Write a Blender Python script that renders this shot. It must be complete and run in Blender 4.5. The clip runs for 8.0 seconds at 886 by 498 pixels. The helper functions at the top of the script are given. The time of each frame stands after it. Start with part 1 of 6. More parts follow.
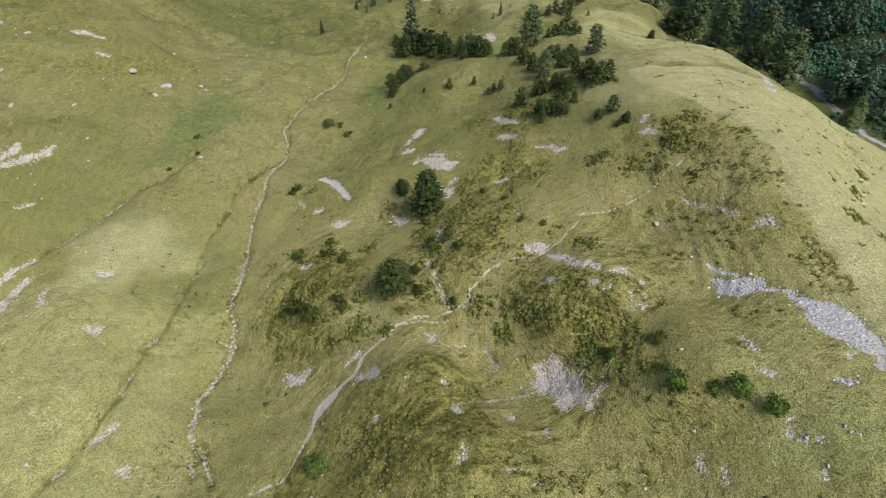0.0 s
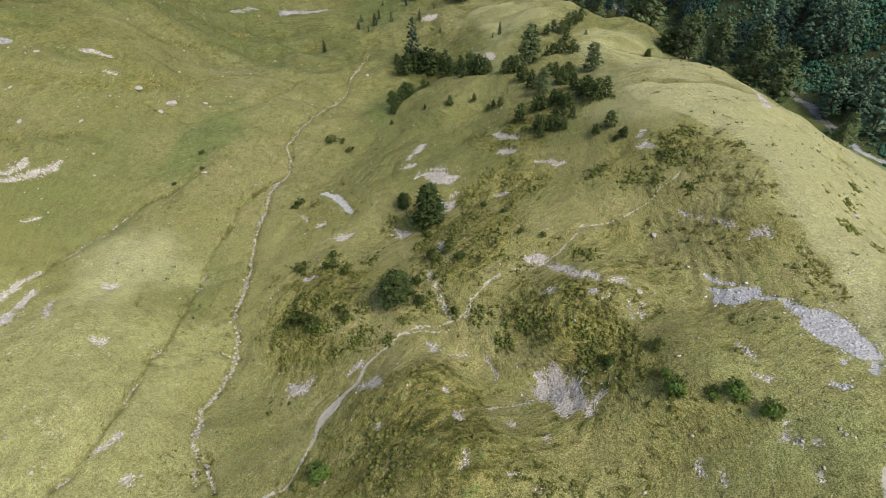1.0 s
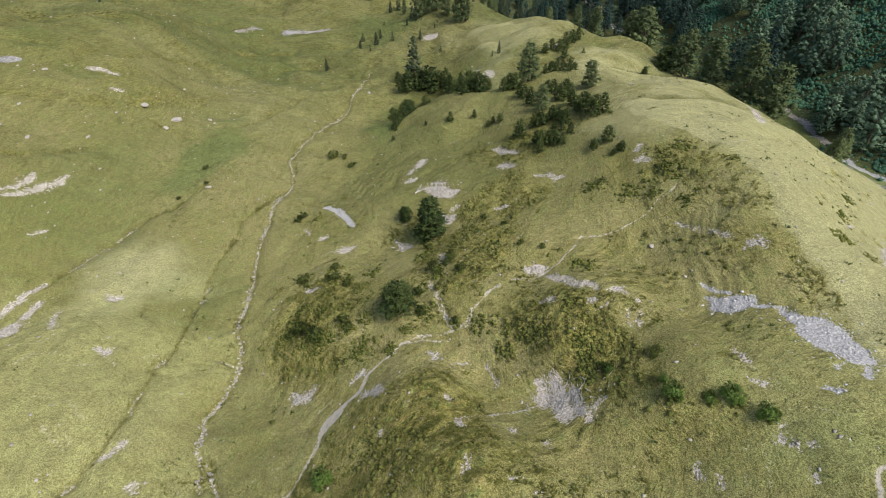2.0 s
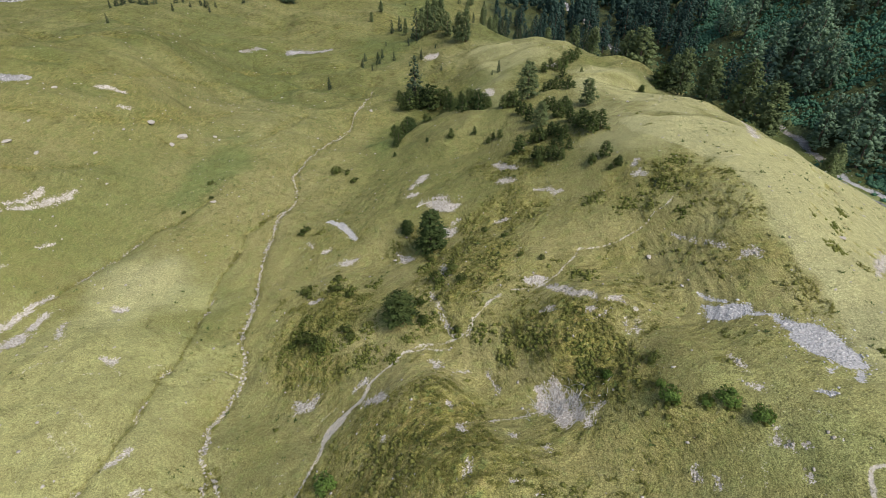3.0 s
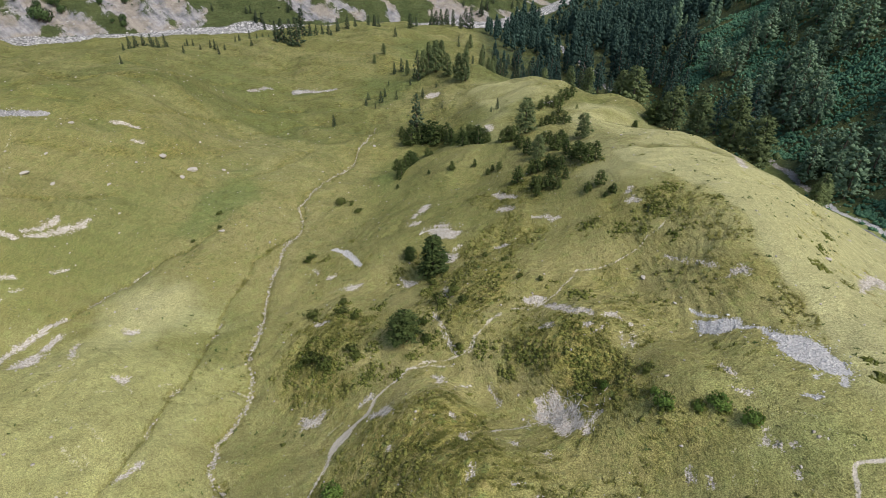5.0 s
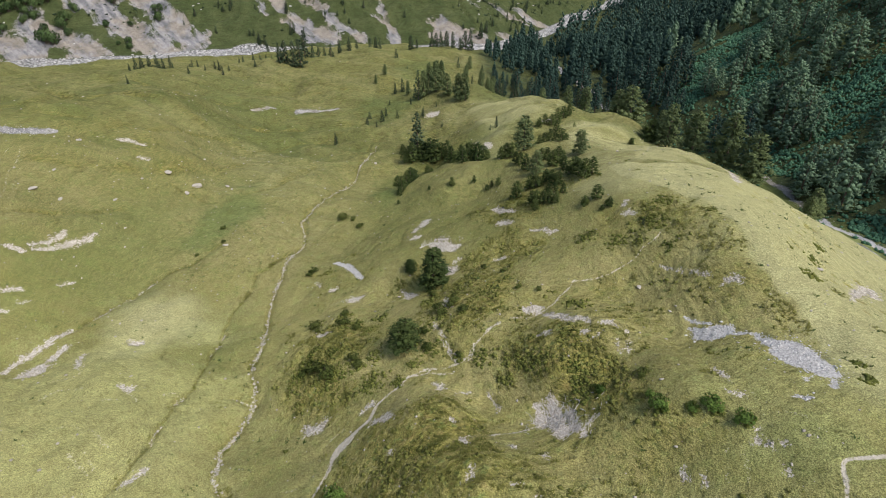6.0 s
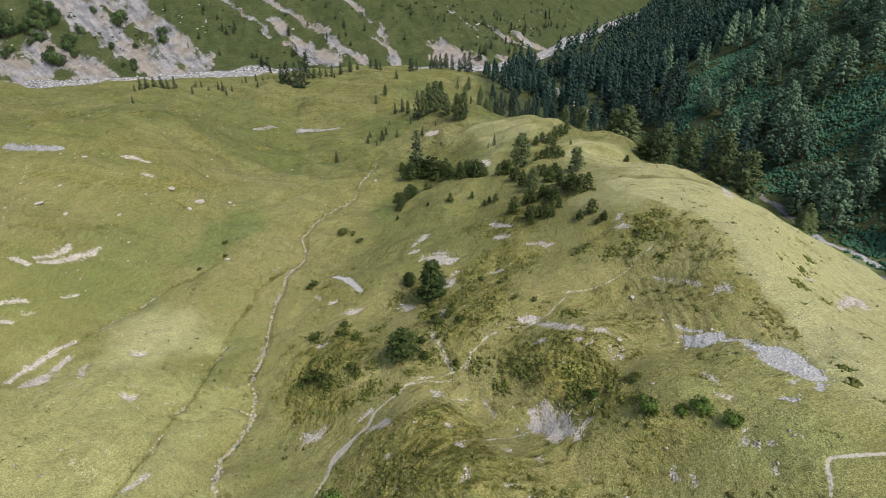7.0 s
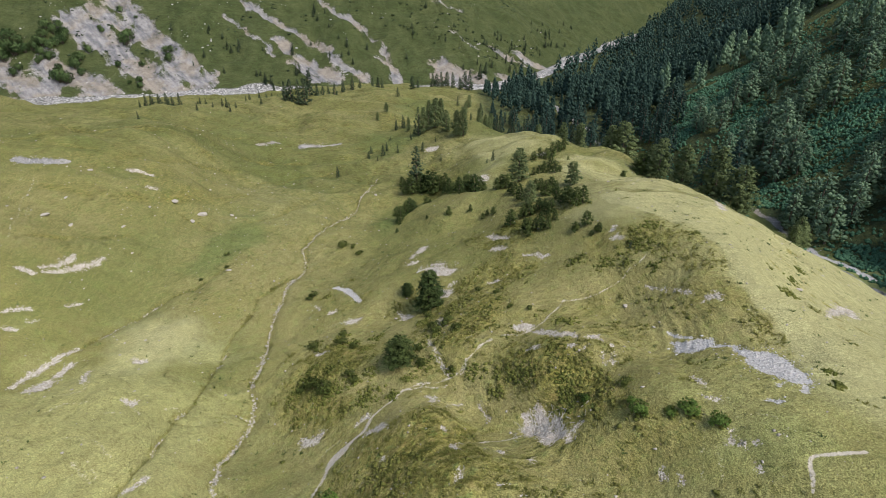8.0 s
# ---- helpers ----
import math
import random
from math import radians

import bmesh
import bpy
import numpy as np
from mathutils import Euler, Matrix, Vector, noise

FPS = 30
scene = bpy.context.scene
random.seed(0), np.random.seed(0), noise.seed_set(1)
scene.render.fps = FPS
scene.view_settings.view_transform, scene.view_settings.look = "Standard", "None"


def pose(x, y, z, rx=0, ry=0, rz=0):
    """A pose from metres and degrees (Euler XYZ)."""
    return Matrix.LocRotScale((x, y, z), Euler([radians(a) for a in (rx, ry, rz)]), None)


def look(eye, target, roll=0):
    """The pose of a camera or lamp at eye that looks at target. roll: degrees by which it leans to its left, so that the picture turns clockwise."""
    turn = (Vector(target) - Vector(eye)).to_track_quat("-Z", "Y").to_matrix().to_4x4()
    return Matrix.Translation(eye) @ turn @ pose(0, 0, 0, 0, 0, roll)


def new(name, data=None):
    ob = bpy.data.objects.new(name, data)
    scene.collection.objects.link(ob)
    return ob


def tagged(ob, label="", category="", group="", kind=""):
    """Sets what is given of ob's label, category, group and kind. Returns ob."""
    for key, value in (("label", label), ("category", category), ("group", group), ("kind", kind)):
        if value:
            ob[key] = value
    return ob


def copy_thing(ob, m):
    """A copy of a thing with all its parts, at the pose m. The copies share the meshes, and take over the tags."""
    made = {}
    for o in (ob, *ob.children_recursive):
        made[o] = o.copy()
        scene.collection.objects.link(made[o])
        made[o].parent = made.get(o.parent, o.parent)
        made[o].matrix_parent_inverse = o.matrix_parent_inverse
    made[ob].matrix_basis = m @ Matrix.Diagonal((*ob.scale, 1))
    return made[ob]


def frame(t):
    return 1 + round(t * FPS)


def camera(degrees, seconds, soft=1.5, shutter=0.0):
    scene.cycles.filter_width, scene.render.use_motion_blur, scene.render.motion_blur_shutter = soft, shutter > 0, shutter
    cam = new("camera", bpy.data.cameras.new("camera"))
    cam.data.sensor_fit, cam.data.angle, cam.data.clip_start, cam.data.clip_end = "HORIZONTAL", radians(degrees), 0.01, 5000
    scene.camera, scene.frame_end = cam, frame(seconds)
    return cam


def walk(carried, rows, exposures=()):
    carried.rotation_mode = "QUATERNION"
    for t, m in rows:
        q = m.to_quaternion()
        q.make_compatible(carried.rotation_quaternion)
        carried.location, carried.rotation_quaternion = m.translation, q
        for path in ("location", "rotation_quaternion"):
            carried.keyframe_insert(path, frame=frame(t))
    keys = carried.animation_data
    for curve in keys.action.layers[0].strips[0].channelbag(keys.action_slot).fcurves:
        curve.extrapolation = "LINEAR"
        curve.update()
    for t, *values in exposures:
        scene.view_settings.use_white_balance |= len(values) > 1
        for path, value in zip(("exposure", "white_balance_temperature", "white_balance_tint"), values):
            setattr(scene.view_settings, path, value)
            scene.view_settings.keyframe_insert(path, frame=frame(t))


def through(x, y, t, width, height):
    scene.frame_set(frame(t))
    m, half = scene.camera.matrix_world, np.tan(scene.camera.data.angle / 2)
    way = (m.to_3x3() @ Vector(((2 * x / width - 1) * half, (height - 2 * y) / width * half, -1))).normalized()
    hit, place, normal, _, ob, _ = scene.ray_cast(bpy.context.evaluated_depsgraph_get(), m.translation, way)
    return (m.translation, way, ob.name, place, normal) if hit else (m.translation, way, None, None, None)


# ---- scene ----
cam = camera(73.6, 8.0, soft=0.5)
PATH = [
    (0.0, pose(0.00, -0.00, 100.00, 46.260, 0.000, 0.000)),
    (0.5, pose(-0.11, -0.87, 100.09, 47.109, -0.019, -0.001)),
    (1.0, pose(-0.22, -1.84, 100.20, 48.029, 0.008, -0.034)),
    (1.5, pose(-0.34, -2.77, 100.30, 48.892, 0.009, -0.057)),
    (3.0, pose(-0.62, -6.13, 100.50, 51.676, 0.041, -0.049)),
    (3.5, pose(-0.80, -7.33, 100.55, 52.602, 0.034, -0.084)),
    (4.0, pose(-0.92, -8.62, 100.55, 53.588, 0.052, -0.080)),
    (4.5, pose(-1.06, -9.91, 100.54, 54.545, 0.056, -0.097)),
    (6.0, pose(-1.12, -14.22, 100.43, 57.510, 0.103, -0.129)),
    (6.5, pose(-0.95, -15.65, 100.36, 58.468, 0.097, -0.109)),
    (7.0, pose(-0.62, -17.17, 100.25, 59.518, 0.107, -0.104)),
    (7.5, pose(-0.22, -18.64, 100.13, 60.483, 0.070, -0.034)),
    (8.0, pose(0.24, -20.00, 100.00, 61.262, 0.010, 0.119)),
]
walk(cam, PATH)

# ---- daylight under thin cloud ----
SUN_ELEVATION, SUN_AZIMUTH = radians(52), radians(128)
world = bpy.data.worlds.new("sky")
scene.world = world
world.use_nodes = True
sky = world.node_tree.nodes.new("ShaderNodeTexSky")
sky.sky_type, sky.sun_disc = "NISHITA", False
sky.sun_elevation, sky.sun_rotation = SUN_ELEVATION, SUN_AZIMUTH
sky.air_density, sky.dust_density, sky.ozone_density = 1.0, 3.0, 1.0
back = world.node_tree.nodes["Background"]
back.inputs["Strength"].default_value = 0.13
world.node_tree.links.new(sky.outputs[0], back.inputs["Color"])
sun = new("sun", bpy.data.lights.new("sun", "SUN"))
sun.data.energy, sun.data.angle, sun.data.color = 2.15, radians(26), (1.0, 0.955, 0.91)
sun.matrix_world = look((0, 0, 300), (-math.cos(SUN_ELEVATION) * math.sin(SUN_AZIMUTH), -math.cos(SUN_ELEVATION) * math.cos(SUN_AZIMUTH), 300 - math.sin(SUN_ELEVATION)))
scene.view_settings.exposure = 0.65

# ---- materials ----
def node(nt, kind, ins=None, operation="", attribute_name=""):
    n = nt.nodes.new("ShaderNode" + kind)
    if operation:
        n.operation = operation
    if attribute_name:
        n.attribute_name = attribute_name
    for k, v in (ins or {}).items():
        if isinstance(v, bpy.types.NodeSocket):
            nt.links.new(v, n.inputs[k])
        else:
            n.inputs[k].default_value = v
    return n


def material(name, rough=0.85, spec=0.3):
    m = bpy.data.materials.new(name)
    m.use_nodes = True
    nt = m.node_tree
    b = nt.nodes["Principled BSDF"]
    b.inputs["Roughness"].default_value = rough
    b.inputs["Specular IOR Level"].default_value = spec
    return m, nt, b


def grain(nt, scale, detail=3.0, rough=0.55, where=None, stretch=None):
    """Noise at so many swells to the metre."""
    where = where or node(nt, "NewGeometry").outputs["Position"]
    if stretch:
        where = node(nt, "Mapping", {"Vector": where, "Scale": stretch}).outputs[0]
    return node(nt, "TexNoise", {"Vector": where, "Scale": scale, "Detail": detail, "Roughness": rough}).outputs["Fac"]


def ramp(nt, v, a, b, lo=0.0, hi=1.0):
    return node(nt, "MapRange", {"Value": v, "From Min": a, "From Max": b, "To Min": lo, "To Max": hi}).outputs[0]


def mix(nt, k, a, b):
    n = nt.nodes.new("ShaderNodeMix")
    n.data_type = "RGBA"
    for i, v in ((0, k), (6, a), (7, b)):
        if isinstance(v, bpy.types.NodeSocket):
            nt.links.new(v, n.inputs[i])
        elif i:
            n.inputs[i].default_value = (*v, 1)
        else:
            n.inputs[i].default_value = v
    return n.outputs[2]


def calc(nt, op, a, b=0.0):
    return node(nt, "Math", {0: a, 1: b}, operation=op).outputs[0]


def bump(nt, b, height, strength, distance):
    n = node(nt, "Bump", {"Height": height, "Strength": strength, "Distance": distance})
    nt.links.new(n.outputs[0], b.inputs["Normal"])


def attr(nt, name):
    return node(nt, "Attribute", attribute_name=name).outputs["Fac"]


def tone(nt, colour, value):
    """A colour made lighter or darker by a factor."""
    return node(nt, "HueSaturation", {"Color": colour, "Value": value}).outputs[0]


def meadow_material():
    m, nt, b = material("alpine_meadow", 0.95, 0.1)
    wide, mid, patchy, fine, tuft = grain(nt, 0.022, 3), grain(nt, 0.11, 4), grain(nt, 0.45, 4, 0.62), grain(nt, 2.8, 5, 0.72), grain(nt, 7.0, 4, 0.78)
    green, straw, fresh = (0.190, 0.191, 0.062), (0.285, 0.260, 0.106), (0.158, 0.193, 0.057)
    base = mix(nt, ramp(nt, wide, 0.38, 0.62), green, straw)
    base = mix(nt, ramp(nt, mid, 0.42, 0.64, 0, 0.7), base, (0.236, 0.225, 0.080))
    base = mix(nt, ramp(nt, patchy, 0.50, 0.68, 0, 0.5), base, fresh)
    base = mix(nt, ramp(nt, patchy, 0.46, 0.32, 0, 0.3), base, (0.265, 0.225, 0.090))
    base = mix(nt, calc(nt, "MULTIPLY", attr(nt, "dry"), ramp(nt, fine, 0.2, 0.55, 0.6, 1.0)), base, (0.338, 0.328, 0.160))
    base = mix(nt, calc(nt, "MULTIPLY", attr(nt, "lush"), ramp(nt, fine, 0.25, 0.6, 0.35, 0.9)), base, (0.130, 0.178, 0.052))
    # sun through the cloud, painted in as brighter yellow-green grass
    base = mix(nt, calc(nt, "MULTIPLY", attr(nt, "sunlit"), ramp(nt, patchy, 0.3, 0.6, 0.7, 0.95)), base, (0.350, 0.348, 0.146))
    base = mix(nt, attr(nt, "alp"), base, mix(nt, ramp(nt, grain(nt, 0.09, 5, 0.65), 0.38, 0.62), (0.028, 0.047, 0.017), (0.058, 0.076, 0.030)))
    # forest floor, coloured dark so the gaps between crowns look shaded
    base = mix(nt, attr(nt, "wood_shade"), base, mix(nt, ramp(nt, patchy, 0.4, 0.6), (0.020, 0.034, 0.020), (0.040, 0.060, 0.030)))
    # coarse dark grass, with the shade of the relief painted in
    base = mix(nt, calc(nt, "MULTIPLY", attr(nt, "sedge_shade"), ramp(nt, fine, 0.3, 0.6, 0.55, 1.0)), base, mix(nt, patchy, (0.070, 0.084, 0.026), (0.115, 0.108, 0.036)))
    heath = calc(nt, "ADD", attr(nt, "heath"), calc(nt, "MULTIPLY", calc(nt, "SUBTRACT", mid, 0.5), 0.9))
    heath = calc(nt, "MULTIPLY", ramp(nt, heath, 0.20, 0.85), ramp(nt, patchy, 0.30, 0.62, 0.45, 0.95))
    russet = mix(nt, ramp(nt, grain(nt, 0.7, 4), 0.52, 0.64), (0.228, 0.212, 0.054), (0.262, 0.210, 0.068))
    russet = mix(nt, ramp(nt, grain(nt, 0.9, 3), 0.56, 0.64), russet, (0.140, 0.176, 0.048))
    base = mix(nt, heath, base, russet)
    # short tussock ledges along the contours, their shade painted dark, darkest in heath
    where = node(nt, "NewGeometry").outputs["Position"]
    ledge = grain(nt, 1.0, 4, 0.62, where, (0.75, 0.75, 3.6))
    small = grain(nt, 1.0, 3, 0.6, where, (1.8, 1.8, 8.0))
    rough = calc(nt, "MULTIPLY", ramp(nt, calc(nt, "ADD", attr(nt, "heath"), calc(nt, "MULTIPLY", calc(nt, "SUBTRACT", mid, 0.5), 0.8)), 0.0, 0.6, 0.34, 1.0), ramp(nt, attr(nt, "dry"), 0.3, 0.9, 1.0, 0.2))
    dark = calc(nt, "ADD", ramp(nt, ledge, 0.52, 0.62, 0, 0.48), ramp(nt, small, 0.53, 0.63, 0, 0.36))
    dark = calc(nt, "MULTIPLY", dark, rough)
    # wider ledges and cattle steps on the upper pastures, their shade painted dark
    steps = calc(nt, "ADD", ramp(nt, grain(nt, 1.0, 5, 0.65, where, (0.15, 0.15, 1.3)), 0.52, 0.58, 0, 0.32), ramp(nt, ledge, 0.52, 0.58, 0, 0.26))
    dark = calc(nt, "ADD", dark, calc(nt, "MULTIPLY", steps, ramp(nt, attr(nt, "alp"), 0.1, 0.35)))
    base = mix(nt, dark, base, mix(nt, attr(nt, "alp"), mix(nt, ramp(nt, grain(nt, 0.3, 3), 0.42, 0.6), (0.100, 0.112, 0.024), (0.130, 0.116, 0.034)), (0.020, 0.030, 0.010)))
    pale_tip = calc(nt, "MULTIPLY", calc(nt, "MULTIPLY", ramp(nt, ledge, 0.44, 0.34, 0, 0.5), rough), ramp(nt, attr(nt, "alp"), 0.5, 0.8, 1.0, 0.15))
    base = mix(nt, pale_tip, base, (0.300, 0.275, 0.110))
    speckle = calc(nt, "MULTIPLY", ramp(nt, fine, 0.36, 0.64, 0.80, 1.20), ramp(nt, tuft, 0.38, 0.62, 0.46, 1.54))
    speckle = calc(nt, "MULTIPLY", speckle, ramp(nt, patchy, 0.36, 0.64, 0.92, 1.08))
    tread = calc(nt, "ADD", attr(nt, "tread"), ramp(nt, fine, 0.3, 0.7, -0.25, 0.25))
    speckle = calc(nt, "MULTIPLY", speckle, ramp(nt, tread, -0.9, 0.9, 0.86, 1.12))
    base = tone(nt, base, speckle)
    # bare ground: trodden earth, pale limestone rubble, grey scree
    cell = node(nt, "TexVoronoi", {"Vector": where, "Scale": 5.5, "Randomness": 1.0}).outputs["Color"]
    pick = node(nt, "SeparateColor", {0: cell}).outputs[0]
    lump = node(nt, "SeparateColor", {0: cell}).outputs[1]
    edge = calc(nt, "ADD", calc(nt, "MULTIPLY", calc(nt, "SUBTRACT", fine, 0.5), 1.1), calc(nt, "MULTIPLY", calc(nt, "SUBTRACT", patchy, 0.5), 0.9))
    edge = calc(nt, "ADD", edge, calc(nt, "MULTIPLY", calc(nt, "SUBTRACT", lump, 0.5), 0.34))
    earth = tone(nt, mix(nt, fine, (0.42, 0.375, 0.30), (0.64, 0.585, 0.49)), ramp(nt, tuft, 0.3, 0.7, 0.8, 1.2))
    pale = tone(nt, mix(nt, pick, (0.27, 0.235, 0.19), (0.68, 0.635, 0.56)), ramp(nt, tuft, 0.3, 0.7, 0.65, 1.3))
    ashen = tone(nt, mix(nt, pick, (0.33, 0.325, 0.32), (0.58, 0.57, 0.56)), ramp(nt, tuft, 0.3, 0.7, 0.65, 1.25))
    branchy = tone(nt, mix(nt, pick, (0.36, 0.32, 0.27), (0.68, 0.62, 0.55)), ramp(nt, tuft, 0.3, 0.7, 0.6, 1.3))
    # the far slides: washed streaks of grey clay and buff rubble down the slope
    turned = node(nt, "Mapping", {"Vector": where, "Rotation": (0, 0, radians(40))}).outputs[0]
    wash = grain(nt, 1.0, 5, 0.65, turned, (0.045, 0.26, 0.1))
    crag = grain(nt, 0.16, 6, 0.75)
    grey = mix(nt, ramp(nt, wash, 0.42, 0.58), (0.175, 0.175, 0.186), (0.300, 0.290, 0.285))
    grey = mix(nt, ramp(nt, grain(nt, 0.045, 5, 0.65), 0.46, 0.58, 0, 0.8), grey, mix(nt, wash, (0.200, 0.172, 0.132), (0.310, 0.272, 0.225)))
    grey = tone(nt, grey, calc(nt, "MULTIPLY", ramp(nt, crag, 0.38, 0.62, 0.70, 1.22), ramp(nt, fine, 0.3, 0.7, 0.75, 1.25)))
    grey = mix(nt, ramp(nt, calc(nt, "ADD", crag, calc(nt, "MULTIPLY", wash, 0.6)), 0.92, 1.0, 0, 0.75), grey, (0.075, 0.092, 0.040))
    boulders = node(nt, "TexVoronoi", {"Vector": where, "Scale": 0.75, "Randomness": 1.0})
    bed = mix(nt, node(nt, "SeparateColor", {0: boulders.outputs["Color"]}).outputs[0], (0.22, 0.22, 0.218), (0.50, 0.495, 0.48))
    bed = tone(nt, bed, ramp(nt, boulders.outputs["Distance"], 0.2, 0.75, 1.15, 0.35))
    ribbed = calc(nt, "ADD", edge, calc(nt, "MULTIPLY", calc(nt, "SUBTRACT", ledge, 0.5), 1.3))
    torn = calc(nt, "ADD", edge, calc(nt, "MULTIPLY", calc(nt, "SUBTRACT", calc(nt, "ADD", crag, wash), 1.0), 1.5))
    for name, colour, rag, start in (("slide", grey, 0.9, 0.5), ("pebbles", bed, 0.6, 0.5), ("litter", branchy, 0.95, 0.47), ("pale", pale, 1.25, 0.50), ("grey", ashen, 0.70, 0.50), ("faint", earth, 0.85, 0.60), ("stony", pale, 0.85, 0.52), ("path", earth, 0.50, 0.48), ("track", earth, 0.15, 0.48)):
        rim = torn if name == "slide" else ribbed if name in ("pale", "litter") else edge
        k = ramp(nt, calc(nt, "ADD", attr(nt, name), calc(nt, "MULTIPLY", rim, rag)), start, start + 0.07, 0, 0.55 if name == "faint" else 0.95)
        # grass shows between the stones at the ragged rims
        base = mix(nt, calc(nt, "MULTIPLY", k, ramp(nt, attr(nt, name), 0.02, 0.3)), base, colour)
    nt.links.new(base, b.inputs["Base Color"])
    relief = calc(nt, "ADD", calc(nt, "MULTIPLY", fine, 0.5), calc(nt, "MULTIPLY", tuft, 0.35))
    relief = calc(nt, "SUBTRACT", relief, calc(nt, "MULTIPLY", dark, 0.7))
    bump(nt, b, relief, 0.9, 0.45)
    return m


def stone_material(name, dark, light):
    m, nt, b = material(name, 0.9, 0.2)
    where = node(nt, "TexCoord").outputs["Object"]
    own = node(nt, "NewGeometry").outputs["Random Per Island"]
    speck = grain(nt, 3.0, 5, 0.65, where)
    base = mix(nt, calc(nt, "ADD", calc(nt, "MULTIPLY", own, 0.55), calc(nt, "MULTIPLY", speck, 0.45)), dark, light)
    base = mix(nt, ramp(nt, grain(nt, 1.2, 3, 0.6, where), 0.58, 0.70, 0, 0.6), base, (0.13, 0.125, 0.10))
    nt.links.new(base, b.inputs["Base Color"])
    bump(nt, b, speck, 0.6, 0.12)
    return m


def foliage_material(name, dark, light, through=0.35):
    """Leaves that pass some of the light."""
    m, nt, b = material(name, 0.75, 0.15)
    g = node(nt, "NewGeometry")
    own = node(nt, "ObjectInfo").outputs["Random"]
    clump = calc(nt, "ADD", calc(nt, "MULTIPLY", grain(nt, 0.7, 2, 0.5), 0.45), ramp(nt, grain(nt, 0.14, 1, 0.4), 0.3, 0.7, -0.25, 0.35))
    k = calc(nt, "ADD", calc(nt, "MULTIPLY", g.outputs["Random Per Island"], 0.4), clump)
    k = calc(nt, "ADD", k, calc(nt, "MULTIPLY", calc(nt, "SUBTRACT", own, 0.45), 0.5))
    colour = mix(nt, k, dark, light)
    nt.links.new(colour, b.inputs["Base Color"])
    bump(nt, b, grain(nt, 3.2, 4, 0.7), 0.8, 0.35)
    leaf = node(nt, "BsdfTranslucent", {"Color": colour})
    both = node(nt, "MixShader", {0: through, 1: b.outputs[0], 2: leaf.outputs[0]})
    nt.links.new(both.outputs[0], nt.nodes["Material Output"].inputs["Surface"])
    return m


def bark_material():
    m, nt, b = material("bark", 0.95, 0.1)
    n = grain(nt, 4.0, 4, 0.6, node(nt, "TexCoord").outputs["Object"], (3, 3, 0.6))
    nt.links.new(mix(nt, n, (0.07, 0.055, 0.04), (0.20, 0.165, 0.13)), b.inputs["Base Color"])
    bump(nt, b, n, 0.7, 0.06)
    return m


MEADOW = meadow_material()
LIMESTONE = stone_material("limestone", (0.22, 0.198, 0.162), (0.48, 0.445, 0.385))
GREY_STONE = stone_material("grey_stone", (0.31, 0.305, 0.29), (0.58, 0.57, 0.55))
LARCH_LEAF = foliage_material("larch_needles", (0.100, 0.140, 0.060), (0.215, 0.268, 0.112), 0.42)
SPRUCE_LEAF = foliage_material("spruce_needles", (0.030, 0.052, 0.030), (0.092, 0.128, 0.066))
PINE_LEAF = foliage_material("pine_needles", (0.038, 0.066, 0.020), (0.118, 0.155, 0.046))
BUSH_LEAF = foliage_material("broad_leaves", (0.075, 0.140, 0.028), (0.195, 0.300, 0.068))
ALDER_LEAF = foliage_material("alder_leaves", (0.060, 0.152, 0.094), (0.150, 0.310, 0.172))
COPSE_LEAF = foliage_material("copse_leaves", (0.044, 0.084, 0.030), (0.135, 0.200, 0.072))
JUNIPER_LEAF = foliage_material("juniper_leaves", (0.062, 0.092, 0.022), (0.160, 0.190, 0.050))
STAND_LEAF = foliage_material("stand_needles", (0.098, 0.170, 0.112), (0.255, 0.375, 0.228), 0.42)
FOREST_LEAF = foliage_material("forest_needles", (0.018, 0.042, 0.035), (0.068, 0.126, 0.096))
HEATH_LEAF = foliage_material("heath_sprigs", (0.136, 0.152, 0.036), (0.300, 0.292, 0.088), 0.5)
SHRUB_LEAF = foliage_material("dwarf_shrub_leaves", (0.128, 0.148, 0.034), (0.262, 0.270, 0.076))
THICKET_LEAF = foliage_material("shrub_leaves", (0.120, 0.150, 0.032), (0.260, 0.270, 0.072))
GRASS_BLADE = foliage_material("grass_blades", (0.160, 0.170, 0.060), (0.400, 0.375, 0.190))
BARK = bark_material()
DEADWOOD = stone_material("dead_wood", (0.36, 0.34, 0.30), (0.62, 0.60, 0.55))

# ---- the lie of the land: lines of one landform each, as (x, y, height) ----
WEST_SLOPE = [(-150, -20, 40.5), (-150, 60, 44), (-145, 120, 41), (-140, 180, 35), (-145, 200, 31), (-145, 240, 25.5), (-170, 252, 20.5), (-170, 300, 10.0)]
WEST_SHOULDER = [(-105, 0, 34.5), (-98, 60, 31.5), (-88, 91, 26.5), (-97, 108, 31), (-105, 125, 31.5), (-110, 140, 34.5), (-108, 150, 33), (-112, 190, 31.5), (-118, 230, 25), (-130, 290, 15.5)]
WEST_BROOK = [(-88, 20, 32), (-84, 50, 29), (-76, 68, 23.5), (-77, 98, 19.5), (-70, 106, 17.5), (-75, 130, 20), (-75, 148, 19), (-83, 148, 24), (-74, 185, 12.5), (-84, 250, 11.5)]
KNOLL = [(-60, 0, 29.5), (-58, 37, 28), (-55, 45, 27.5), (-64, 62, 25.5), (-62, 78, 21), (-62, 92, 19.5), (-55, 117, 19), (-56, 139, 17), (-54, 160, 15.5), (-47, 178, 9), (-60, 215, 8), (-62, 262, 8.5)]
